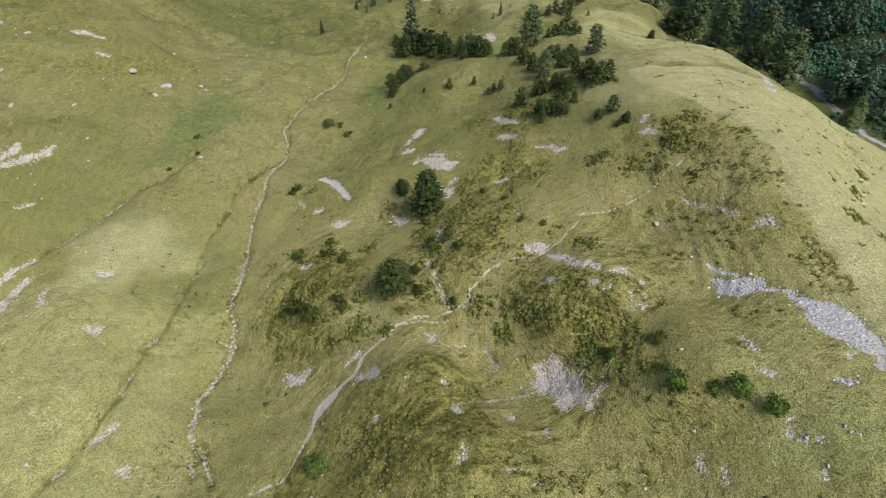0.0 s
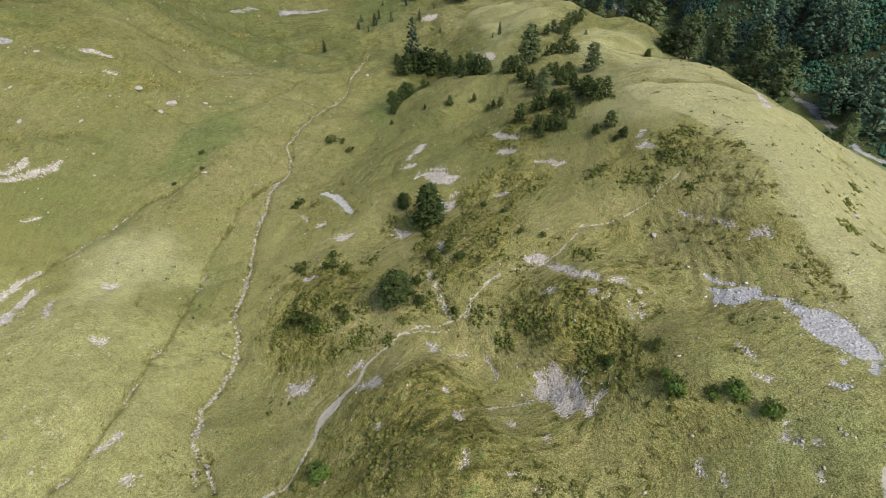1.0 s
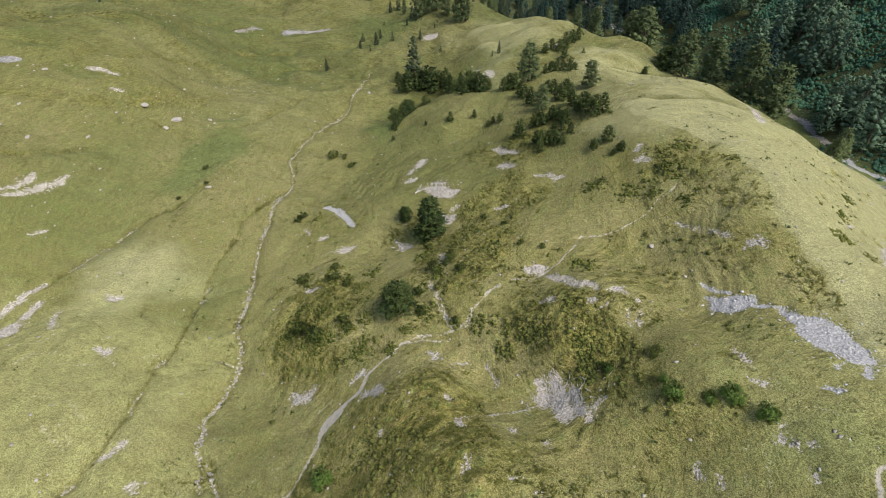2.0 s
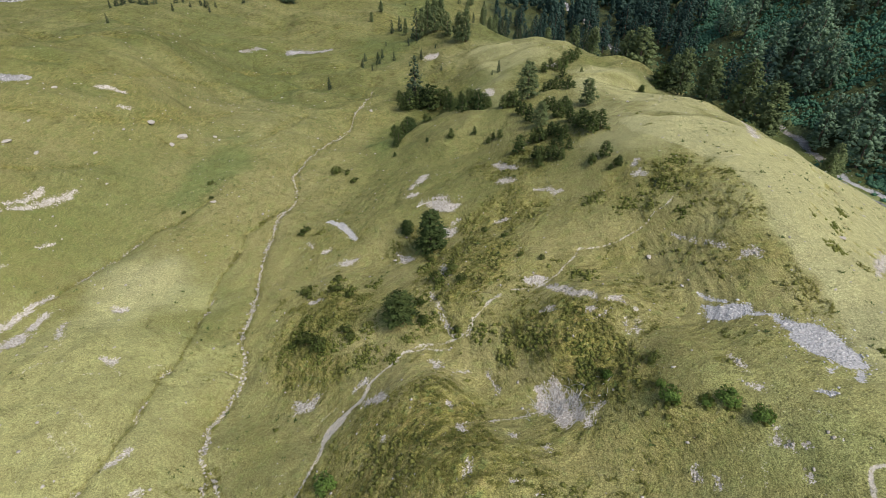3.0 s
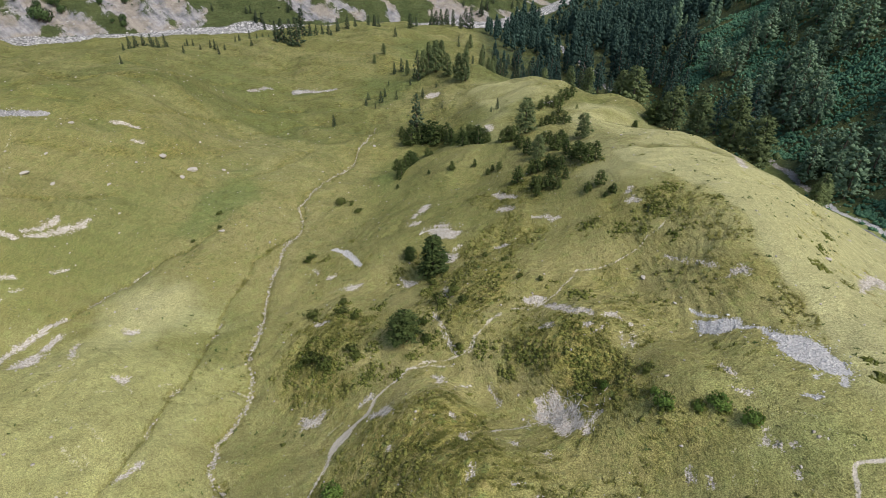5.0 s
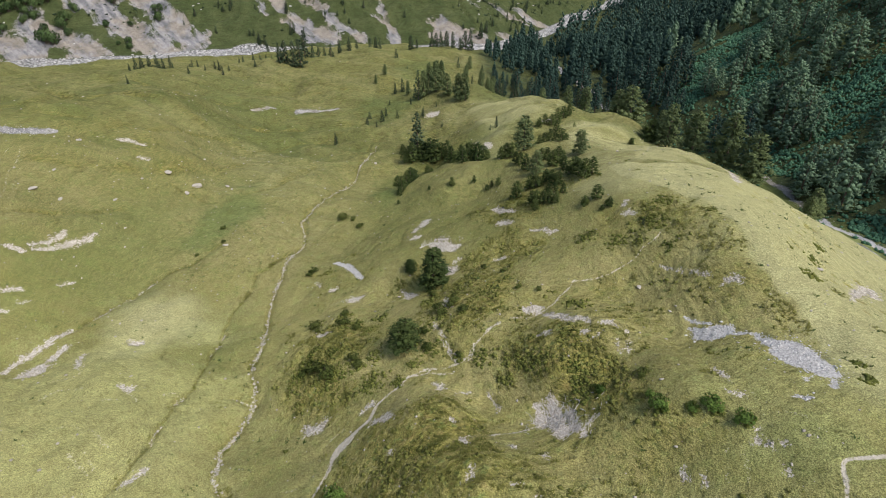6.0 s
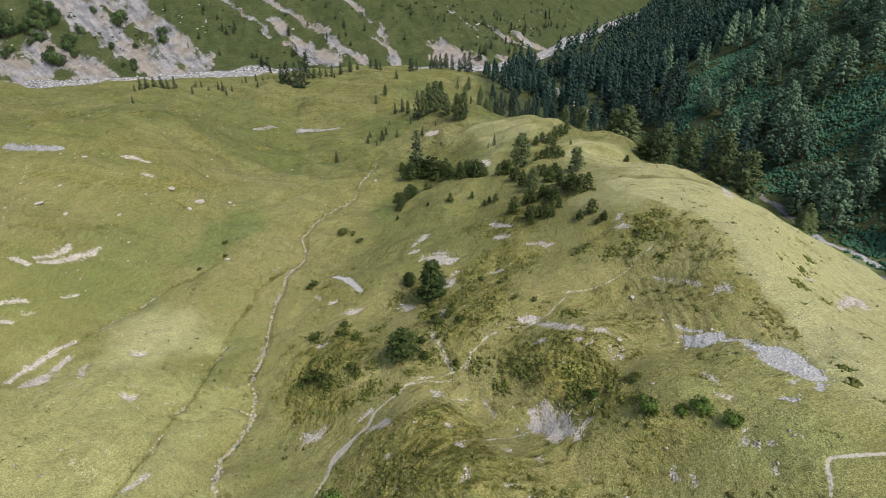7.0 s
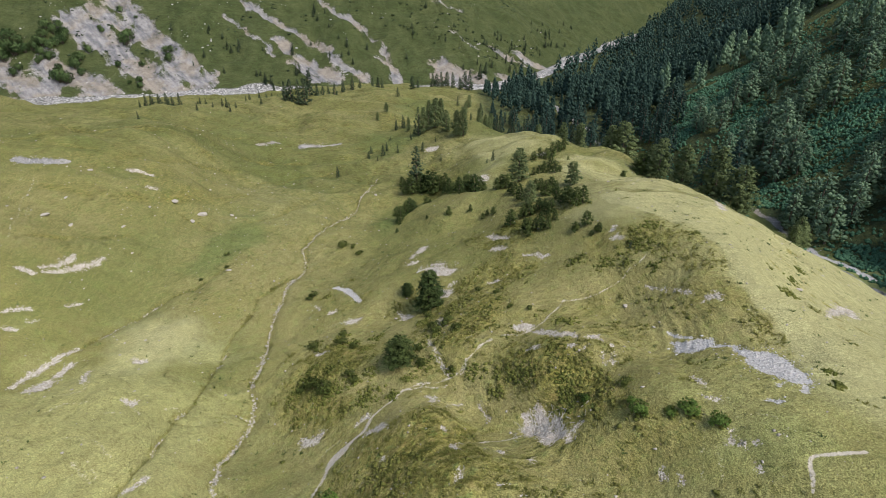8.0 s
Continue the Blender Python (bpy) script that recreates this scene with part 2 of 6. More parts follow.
WEST_GULLY = [(-38, -10, 31.5), (-36, 25, 27), (-40, 46, 24.5), (-36, 47, 22.8), (-40, 60, 21.5), (-42, 75, 19), (-52, 96, 16.5), (-41, 119, 16.5), (-38, 150, 14), (-30, 165, 8.5), (-40, 190, 8), (-40, 230, 8)]
SPUR_FOOT = [(-22, 0, 34), (-17, 37, 30), (-26, 41, 26), (-27, 55, 22.5), (-22, 64, 25.5), (-20, 75, 25), (-28, 101, 18.7), (-25, 120, 16.5), (-24, 134, 15.5), (-14, 180, 10.5), (-12, 215, 12), (-20, 260, 10)]
MID_GULLY = [(-4, 15, 39), (2, 30, 41), (-6, 37, 36.5), (-2, 46, 36), (5, 47, 34), (0, 55, 33), (4, 61, 36), (-8, 64, 31), (-8, 87, 24.2), (-14, 96, 23.5), (0, 102, 27), (-5, 118, 23.5), (2, 141, 23), (0, 175, 15)]
FLANK = [(14, 0, 43.5), (11, 33, 40), (14, 42, 37.7), (15, 47, 41), (9, 62, 36.7), (19, 61, 39.8), (15, 65, 37), (15, 74, 36), (7, 80, 32.7), (16, 89, 33), (21, 100, 33), (15, 108, 30.3), (9, 133, 24), (15, 133, 28)]
BENCH = [(26, 10, 46), (24, 30, 44), (25, 35, 46.5), (23, 46, 42.5), (28, 43, 46), (24, 55, 43), (33, 52, 42.3), (32, 69, 39.6), (25, 84, 37), (38, 87, 42), (34, 100, 40), (27, 95, 35.5), (30, 140, 31), (22, 170, 23.5), (14, 205, 19), (4, 225, 15)]
CREST = [(50, 0, 51), (38, 28, 51), (33, 35, 48.8), (43, 42, 48), (46, 52, 47), (53, 56, 48), (44, 61, 47), (50, 66, 48.5), (52, 75, 48), (46, 88, 45), (43, 98, 43.5), (42, 118, 40), (44, 138, 34), (36, 165, 27), (28, 195, 22.5), (20, 220, 20.5), (10, 236, 20)]
EAST_SLOPE = [(85, 0, 46), (66, 40, 46), (66, 55, 44), (64, 70, 42.2), (72, 69, 38.7), (66, 80, 42), (68, 90, 40.5), (78, 119, 33.2), (81, 141, 27), (60, 165, 25), (48, 190, 22)]
EAST_BROW = [(100, 70, 30), (97, 90, 27.8), (96, 105, 26), (92, 118, 25), (89, 132, 24.3), (84, 150, 22.5), (75, 166, 22.5), (66, 186, 21.3), (61, 203, 19.5), (48, 216, 18.5), (30, 230, 17.7), (14, 236, 20.2), (2, 255, 16)]
EAST_BROOK = [(140, 0, 39), (122, 60, 25), (112, 90, 20.5), (105, 116, 19.2), (104, 150, 11), (100, 190, 4), (92, 240, -3), (84, 300, -8), (76, 380, -11)]
BEHIND_SPUR = [(82, 196, 8), (72, 222, 5), (52, 244, 4), (30, 258, 6), (14, 275, 6), (2, 300, 5)]
FOREST_SLOPE = [(180, 40, 41), (160, 110, 42), (150, 170, 33), (145, 230, 27), (138, 300, 15), (230, 140, 80), (225, 220, 80), (215, 320, 62), (160, 400, 0), (230, 400, 46), (200, 520, -10), (280, 540, 30), (300, 700, 20)]
FAR_MEADOW = [(-230, 250, 15), (-240, 330, -1), (-180, 340, -1.5), (-120, 340, 1.5), (-80, 310, 9), (-100, 380, -1.5), (-45, 330, 7), (-10, 300, 7), (-5, 350, 2), (-40, 400, -3), (30, 400, -6)]
LANDFORMS = (WEST_SLOPE, WEST_SHOULDER, WEST_BROOK, KNOLL, WEST_GULLY, SPUR_FOOT, MID_GULLY, FLANK, BENCH, CREST, EAST_SLOPE, EAST_BROW, EAST_BROOK, BEHIND_SPUR, FOREST_SLOPE, FAR_MEADOW)
RIVER = [(-900, 290), (-288, 395), (-165, 428), (-63, 440), (42, 455), (86, 505), (130, 580), (290, 800), (560, 1100)]
RIVER_LEVEL = -13.0


def smooth(a, b, v):
    k = np.clip((v - a) / (b - a), 0, 1)
    return k * k * (3 - 2 * k)


def bend(d2):
    return np.where(d2 > 0, 0.5 * d2 * np.log(d2 + 1e-12), 0)


def land_surface():
    """A thin plate laid over the landform lines."""
    p = np.array([v for line in LANDFORMS for v in line], float)
    xy, n = p[:, :2] / 100, len(p)
    k = bend(((xy[:, None] - xy[None]) ** 2).sum(2)) + np.eye(n) * 2e-4
    q = np.c_[np.ones(n), xy]
    m = np.block([[k, q], [q.T, np.zeros((3, 3))]])
    return xy, np.linalg.solve(m, np.r_[p[:, 2], 0, 0, 0])


PLATE = land_surface()


def plate(x, y):
    xy, s = PLATE
    out = np.empty(len(x))
    for i in range(0, len(x), 20000):
        v = np.c_[np.clip(x[i:i + 20000], -260, 320), np.clip(y[i:i + 20000], -70, 720)] / 100
        d2 = (v[:, :1] - xy[None, :, 0]) ** 2 + (v[:, 1:] - xy[None, :, 1]) ** 2
        out[i:i + 20000] = bend(d2) @ s[:-3] + s[-3] + v @ s[-2:]
    return out


def along(x, y, line):
    """Distance from a line, the length along it, and the side (positive on its left)."""
    best, where, side, run = np.full(len(x), 1e9), np.zeros(len(x)), np.zeros(len(x)), 0.0
    for (ax, ay), (bx, by) in zip(line, line[1:]):
        ex, ey = bx - ax, by - ay
        l2 = ex * ex + ey * ey
        k = np.clip(((x - ax) * ex + (y - ay) * ey) / l2, 0, 1)
        dx, dy = x - ax - k * ex, y - ay - k * ey
        d = dx * dx + dy * dy
        near = d < best
        best = np.where(near, d, best)
        where = np.where(near, run + k * math.sqrt(l2), where)
        side = np.where(near, np.sign(ex * (y - ay) - ey * (x - ax)), side)
        run += math.sqrt(l2)
    return np.sqrt(best), where, side


def lattice(ix, iy, seed):
    h = (ix * 374761393 + iy * 668265263 + seed * 974711) & 0x7FFFFFFF
    h = ((h ^ (h >> 13)) * 1274126177) & 0x7FFFFFFF
    return ((h ^ (h >> 16)) & 0xFFFF) / 32767.5 - 1


def ripple(x, y, size, seed=0):
    """Smooth noise from -1 to 1, about one swell to each size metres."""
    u, v = x / size, y / size
    iu, iv = np.floor(u).astype(np.int64), np.floor(v).astype(np.int64)
    fu, fv = u - iu, v - iv
    fu, fv = fu * fu * (3 - 2 * fu), fv * fv * (3 - 2 * fv)
    a, b = lattice(iu, iv, seed), lattice(iu + 1, iv, seed)
    c, d = lattice(iu, iv + 1, seed), lattice(iu + 1, iv + 1, seed)
    return (a + (b - a) * fu) * (1 - fv) + (c + (d - c) * fu) * fv


def broad(x, y):
    """Height of the land without its small relief."""
    d, run, side = along(x, y, RIVER)
    s = d * side
    level = RIVER_LEVEL - 0.012 * (run - 900)
    near = plate(x, y) + 0.5 * np.maximum(x - 320, 0) + 0.3 * np.maximum(-260 - x, 0)
    ribs = ripple(run, s * 0.3, 60, 5) * 9 + ripple(run, s * 0.4, 22, 6) * 3.5
    beyond = level + 0.66 * np.maximum(s - 9, 0) + ribs * smooth(10, 60, s)
    mixed = near + (level - near) * smooth(-30, -7, s)
    return np.where(s > 8, beyond, mixed)

# ---- where things lie on it ----
CREST_EDGE = [(47.5, 95.4), (51.0, 88.7), (50.9, 81.2), (50.2, 75.6), (50.1, 71.4), (49.4, 66.5), (48.8, 62.1), (48.8, 58.3), (49.5, 53.0), (49.2, 48.3), (47.8, 43.3)]
MARKS = []
WIDTHS = {"track": 1.0, "path": 0.5, "faint": 0.5, "stony": 0.34, "pale": 0.85, "grey": 0.9, "litter": 1.0, "rill": 0.7, "bank": 1.0}


def mark(kind, *line):
    """A bare or sunken streak of ground: its line as (x, y, half width)."""
    MARKS.append((kind, np.array(line)))


# trodden paths
mark("path", (-23.4, 30.8, 0.27), (-19.4, 32.4, 0.39), (-18.5, 34.5, 0.36), (-18.1, 36.3, 0.34), (-17.3, 39.0, 0.52), (-17.1, 40.9, 0.64), (-16.2, 42.5, 1.38), (-15.3, 44.0, 1.2), (-14.2, 45.3, 0.96), (-12.1, 47.6, 0.82), (-11.2, 50.5, 0.64), (-9.7, 52.1, 0.43), (-7.7, 53.6, 0.37), (-6.5, 54.9, 0.32), (-4.1, 55.9, 0.39), (-1.2, 55.3, 0.31), (0.5, 55.7, 0.34), (2.0, 56.1, 0.39), (3.0, 56.4, 0.33), (3.8, 58.6, 0.27), (5.5, 60.1, 0.22), (7.1, 61.9, 0.29), (8.7, 63.3, 0.24))
mark("path", (-6.5, 54.9, 0.42), (-3.6, 55.0, 0.33), (-1.1, 54.3, 0.26), (0.5, 54.1, 0.18))
mark("path", (2.0, 56.1, 0.19), (3.3, 55.8, 0.29), (4.0, 58.2, 0.19))
mark("path", (10.5, 64.7, 0.27), (14.4, 64.9, 0.39), (16.7, 66.5, 0.36), (19.2, 68.8, 0.22), (21.7, 71.2, 0.26), (23.0, 73.5, 0.27), (26.5, 73.0, 0.33), (28.4, 73.7, 0.25), (31.7, 75.1, 0.17), (34.0, 76.1, 0.18), (36.0, 77.8, 0.16), (38.1, 78.6, 0.18), (40.0, 80.9, 0.16))
mark("path", (1.1, 38.5, 0.27), (4.5, 39.0, 0.21), (5.5, 39.1, 0.6), (7.3, 39.7, 0.2), (10.0, 39.6, 0.22), (11.9, 40.7, 0.21))
mark("track", (36.7, 20.0, 0.16), (37.4, 21.7, 0.18), (37.8, 22.9, 0.21), (38.7, 24.0, 0.18), (39.6, 24.3, 0.22), (41.7, 24.2, 0.27), (44.4, 24.2, 0.31))
# faint tracks and bare ribs
mark("faint", (-7.1, 27.0, 0.26), (-6.4, 29.0, 0.27), (-5.2, 30.5, 0.23), (-4.0, 32.1, 0.2), (-2.2, 34.1, 0.18), (-0.3, 36.5, 0.19), (1.1, 38.2, 0.16))
mark("faint", (-11.6, 33.3, 0.17), (-10.4, 35.0, 0.2), (-9.1, 36.9, 0.16))
mark("faint", (-25.4, 35.1, 0.16), (-24.3, 36.4, 0.23), (-22.1, 37.0, 0.21), (-20.7, 37.7, 0.17))
mark("faint", (-19.1, 44.4, 0.23), (-17.7, 46.0, 0.27), (-16.3, 47.6, 0.29))
mark("faint", (34.0, 31.7, 0.1), (36.1, 31.0, 0.11), (37.9, 30.0, 0.12), (38.2, 29.6, 0.13))
mark("faint", (35.2, 28.3, 0.08), (37.2, 28.3, 0.09), (40.3, 28.2, 0.1))
mark("faint", (38.0, 26.5, 0.09), (38.5, 26.1, 0.18), (38.9, 25.5, 0.18))
mark("faint", (41.8, 34.4, 0.18), (43.4, 35.1, 0.18), (44.3, 35.6, 0.15))
mark("faint", (-25.5, 89.2, 0.36), (-21.0, 90.1, 0.39), (-16.4, 91.3, 0.23))
mark("faint", (12.8, 77.1, 0.15), (12.9, 74.4, 0.21), (11.7, 71.7, 0.17))
mark("faint", (31.3, 32.8, 0.07), (30.6, 29.9, 0.07), (29.6, 27.3, 0.06), (28.8, 24.7, 0.06))
mark("faint", (31.6, 28.6, 0.06), (30.8, 25.9, 0.06), (30.0, 23.4, 0.06))
mark("faint", (26.0, 36.5, 0.07), (25.6, 33.0, 0.07))
mark("faint", (-116.6, 137.4, 0.25), (-113.9, 127.4, 0.27), (-108.2, 113.4, 0.36), (-105.5, 106.8, 0.22))
mark("faint", (-115.4, 136.9, 0.19), (-112.6, 128.1, 0.17), (-106.7, 114.2, 0.21), (-101.3, 103.6, 0.13))
mark("faint", (-115.8, 123.8, 0.2), (-118.7, 133.9, 0.2), (-118.5, 136.3, 0.24))
mark("faint", (49.4, 127.1, 0.42), (53.5, 132.7, 0.52), (68.1, 170.4, 0.35))
mark("faint", (52.0, 90.9, 0.42), (56.3, 94.3, 0.49))
# steep banks of coarse grass on the upper pasture
mark("bank", (-113.6, 134.9, 1.7), (-102.1, 137.8, 2.2), (-89.5, 143.4, 2.2), (-77.4, 153.0, 2.1), (-66.9, 169.4, 2.9))
mark("bank", (-133.3, 154.1, 0.8), (-123.9, 160.4, 1.4), (-112.5, 164.0, 0.8))
mark("bank", (-104.5, 160.8, 0.7), (-91.7, 182.8, 1.9), (-78.8, 195.6, 1.1))
mark("bank", (-52.4, 156.7, 0.6), (-46.1, 179.7, 1.4), (-31.6, 194.0, 2.0))
mark("bank", (-166.5, 219.6, 1.3), (-133.8, 209.1, 5.0), (-102.6, 198.7, 0.6))
mark("bank", (-132.8, 240.7, 1.0), (-102.7, 214.2, 1.6), (-91.7, 238.5, 1.2))
mark("bank", (-81.0, 210.3, 1.1), (-73.0, 220.6, 2.6), (-60.2, 226.9, 1.1))
mark("bank", (-104.4, 109.0, 0.7), (-95.4, 115.0, 1.2), (-87.2, 125.4, 0.8))
# trampled cattle steps on the west knoll
mark("faint", (-57.4, 49.7, 0.44), (-54.8, 47.5, 0.55), (-52.8, 45.9, 0.55), (-51.1, 45.3, 0.33))
mark("faint", (-56.8, 43.8, 0.44), (-54.5, 41.7, 0.55), (-52.4, 40.1, 0.44))
mark("faint", (-54.6, 43.8, 0.33), (-52.1, 41.2, 0.44))
mark("faint", (-55.3, 58.3, 0.44), (-52.5, 56.1, 0.33))
mark("faint", (-68.7, 60.2, 0.33), (-64.9, 61.4, 0.44), (-66.9, 66.1, 0.44))
mark("faint", (-50.1, 59.2, 0.33), (-48.6, 60.8, 0.33), (-47.0, 59.9, 0.33))
mark("faint", (-67.9, 54.4, 0.33), (-66.0, 57.5, 0.44), (-62.5, 58.3, 0.33))
mark("faint", (-59.0, 53.5, 0.33), (-57.3, 55.5, 0.33), (-55.2, 55.9, 0.22))
mark("faint", (-60.7, 48.6, 0.33), (-58.9, 49.3, 0.33), (-56.9, 48.0, 0.33))
# stony brook beds
mark("stony", (-28.0, 31.4, 0.28), (-29.9, 34.3, 0.35), (-31.5, 36.6, 0.33), (-32.6, 38.9, 0.41), (-34.6, 40.2, 0.36), (-35.7, 42.7, 0.41), (-36.1, 45.6, 0.5), (-36.8, 48.3, 0.62), (-36.0, 50.9, 0.7), (-35.4, 53.2, 0.66), (-34.9, 56.3, 0.53), (-34.6, 58.5, 0.43), (-35.0, 61.0, 0.39), (-35.5, 63.5, 0.41), (-36.4, 66.0, 0.39), (-37.3, 67.9, 0.41), (-37.8, 71.0, 0.56), (-37.7, 73.9, 0.77), (-37.7, 76.9, 0.72), (-38.6, 82.2, 0.43), (-39.8, 88.5, 0.38), (-40.6, 94.2, 0.42), (-40.9, 99.2, 0.57), (-40.9, 104.7, 0.43))
mark("stony", (-40.9, 104.7, 0.43), (-40.9, 112.1, 0.83), (-40.3, 115.8, 0.94), (-38.3, 119.3, 0.45), (-38.7, 124.3, 0.34), (-40.5, 130.0, 0.33), (-41.6, 132.4, 0.29), (-40.6, 136.8, 0.36), (-38.1, 146.3, 0.34), (-35.6, 158.6, 0.49), (-32.3, 169.6, 0.46), (-31.0, 176.7, 0.33), (-29.7, 182.6, 0.52), (-26.2, 199.7, 0.44))
mark("stony", (-32.8, 35.2, 0.44), (-33.6, 37.3, 0.33), (-33.1, 38.8, 0.29))
mark("stony", (-34.7, 60.1, 0.23), (-36.4, 60.3, 0.26), (-39.4, 61.2, 0.22))
mark("stony", (-50.2, 34.3, 0.17), (-49.6, 35.0, 0.44), (-49.0, 36.0, 0.3))
mark("stony", (-46.8, 47.5, 0.32), (-47.4, 51.0, 0.16), (-47.5, 52.2, 0.15))
mark("stony", (-47.7, 58.2, 0.25), (-46.9, 60.2, 0.37))
mark("stony", (-47.6, 73.3, 0.16), (-48.0, 75.8, 0.16))
mark("stony", (-47.8, 77.9, 0.36), (-47.6, 78.9, 0.5))
mark("stony", (-48.0, 81.6, 0.29), (-47.5, 82.6, 0.76))
mark("pale", (-79.3, 63.0, 0.72), (-79.5, 66.7, 0.53), (-78.8, 69.7, 0.77), (-77.7, 72.1, 0.72), (-76.8, 75.5, 0.65), (-75.9, 77.9, 0.43))
mark("pale", (-76.3, 62.3, 0.7), (-75.0, 63.9, 1.65), (-75.0, 66.2, 1.39))
mark("pale", (-74.6, 68.9, 1.03), (-74.1, 72.7, 0.58))
mark("stony", (-74.6, 82.8, 0.35), (-74.0, 88.3, 0.4), (-72.5, 94.1, 0.33))
mark("stony", (-71.8, 96.6, 0.26), (-69.9, 102.8, 0.33))
# grassy furrows
mark("rill", (-50.8, 31.7, 0.21), (-50.2, 34.0, 0.14), (-49.2, 35.6, 0.29), (-48.9, 38.1, 0.17), (-47.7, 40.8, 0.18), (-47.3, 43.5, 0.19), (-46.8, 47.5, 0.35), (-47.4, 51.6, 0.19), (-47.6, 54.2, 0.18), (-47.6, 57.9, 0.19), (-46.9, 60.2, 0.26), (-46.4, 63.3, 0.19), (-46.5, 67.6, 0.21), (-47.6, 73.3, 0.14), (-47.8, 77.9, 0.2), (-48.0, 81.6, 0.17), (-48.2, 85.4, 0.19), (-48.2, 90.5, 0.27), (-47.2, 97.9, 0.47), (-46.8, 101.3, 0.4), (-46.8, 105.7, 0.64), (-44.6, 108.6, 0.48), (-42.0, 113.8, 0.57), (-40.6, 117.0, 0.29))
mark("rill", (-75.9, 77.9, 0.33), (-74.9, 82.3, 0.31), (-73.9, 89.4, 0.36), (-71.4, 95.8, 0.52), (-69.6, 103.8, 0.51), (-63.8, 109.3, 0.77), (-58.9, 117.4, 0.7))
mark("rill", (-38.5, 126.6, 0.24), (-41.8, 139.3, 0.42), (-35.6, 152.4, 0.49), (-31.5, 175.2, 0.29), (-30.8, 191.6, 0.39), (-27.3, 212.6, 0.33))
mark("rill", (-60.3, 145.8, 0.52), (-53.4, 152.8, 0.5), (-48.6, 163.4, 0.4), (-45.4, 175.4, 0.45))
mark("rill", (-70.5, 187.5, 0.41), (-59.9, 203.9, 0.63), (-52.3, 210.5, 0.63), (-46.9, 213.6, 0.48))
mark("rill", (-82.2, 143.6, 0.31), (-71.8, 140.1, 0.29), (-64.8, 138.5, 0.29))
mark("rill", (-118.5, 263.4, 0.39), (-106.0, 267.9, 0.56), (-95.0, 266.8, 0.49), (-84.8, 269.8, 0.39))
mark("rill", (-47.7, 210.7, 0.39), (-41.5, 217.5, 0.42), (-33.3, 229.0, 0.35))
mark("rill", (-85.9, 262.0, 0.39), (-61.7, 264.3, 0.45), (-45.6, 267.5, 0.25))
# pale rubble on the lower spur
mark("pale", (-48.2, 38.6, 0.18), (-46.6, 39.7, 0.46), (-45.2, 41.0, 0.56), (-45.0, 42.1, 0.21))
mark("pale", (-42.1, 35.0, 0.25), (-41.2, 35.3, 0.69), (-41.1, 35.9, 0.35))
mark("pale", (-64.0, 76.1, 0.33), (-62.8, 75.6, 1.11), (-61.6, 76.1, 0.53))
mark("pale", (-56.7, 59.6, 0.37), (-55.7, 59.3, 0.84), (-55.4, 60.1, 0.5))
mark("pale", (-23.6, 51.0, 0.51), (-22.0, 49.5, 1.44), (-20.7, 49.7, 1.46), (-19.8, 50.3, 0.75))
mark("pale", (-13.7, 49.8, 0.3), (-12.9, 50.7, 0.51), (-11.9, 51.2, 0.53))
mark("pale", (-11.1, 46.1, 1.04), (-9.8, 46.2, 1.57), (-9.5, 47.1, 0.57))
mark("pale", (-2.7, 52.5, 0.23), (-1.1, 51.3, 0.53), (-1.5, 50.4, 0.34))
mark("pale", (0.1, 42.6, 0.22), (0.6, 41.7, 0.16))
mark("pale", (2.2, 31.1, 0.12), (1.8, 29.5, 0.29), (1.5, 28.9, 0.12))
mark("pale", (1.4, 37.9, 0.48), (2.1, 37.1, 0.52))
mark("pale", (7.3, 36.3, 0.22), (7.9, 35.8, 0.51), (8.3, 35.4, 0.21))
mark("pale", (11.2, 33.3, 0.21), (11.4, 32.7, 0.21))
mark("pale", (9.1, 26.8, 0.18), (9.5, 26.6, 0.19))
mark("pale", (7.0, 28.5, 0.13), (7.6, 28.2, 0.15))
mark("pale", (-8.5, 38.0, 0.22), (-7.9, 37.4, 0.22))
mark("pale", (5.8, 48.8, 0.16), (6.8, 46.4, 0.2), (6.9, 44.9, 0.35))
mark("pale", (-2.6, 67.8, 0.19), (-1.2, 64.1, 0.21), (-0.8, 62.2, 0.18), (0.1, 59.2, 0.15), (1.3, 56.3, 0.17))
mark("pale", (1.1, 49.5, 0.25), (2.8, 49.5, 0.19))
# pale rubble on the east flank
mark("pale", (16.4, 64.6, 0.62), (17.9, 61.5, 0.99), (18.6, 59.7, 0.79), (19.5, 58.4, 1.0), (21.0, 58.6, 0.65), (21.4, 56.8, 0.3))
mark("pale", (20.0, 54.0, 0.64), (20.4, 53.7, 0.61))
mark("pale", (14.2, 56.4, 0.38), (15.3, 56.2, 0.59))
mark("pale", (23.3, 55.7, 0.45), (24.6, 56.0, 0.78), (25.4, 54.7, 0.27))
mark("pale", (26.2, 53.5, 0.23), (26.2, 51.4, 0.15), (25.2, 48.9, 0.16))
mark("pale", (24.4, 51.3, 0.21), (24.3, 49.4, 0.14))
mark("pale", (22.4, 53.2, 0.17), (21.1, 52.2, 0.16), (20.4, 51.9, 0.14))
mark("pale", (32.9, 40.6, 0.3), (33.2, 39.2, 0.57), (33.2, 38.0, 0.32))
mark("pale", (32.6, 36.0, 0.22), (33.5, 35.3, 0.48), (34.0, 34.6, 0.39))
mark("pale", (37.0, 72.1, 0.19), (38.2, 69.5, 0.23), (39.2, 67.3, 0.29), (40.3, 66.0, 0.29), (41.7, 63.4, 0.31))
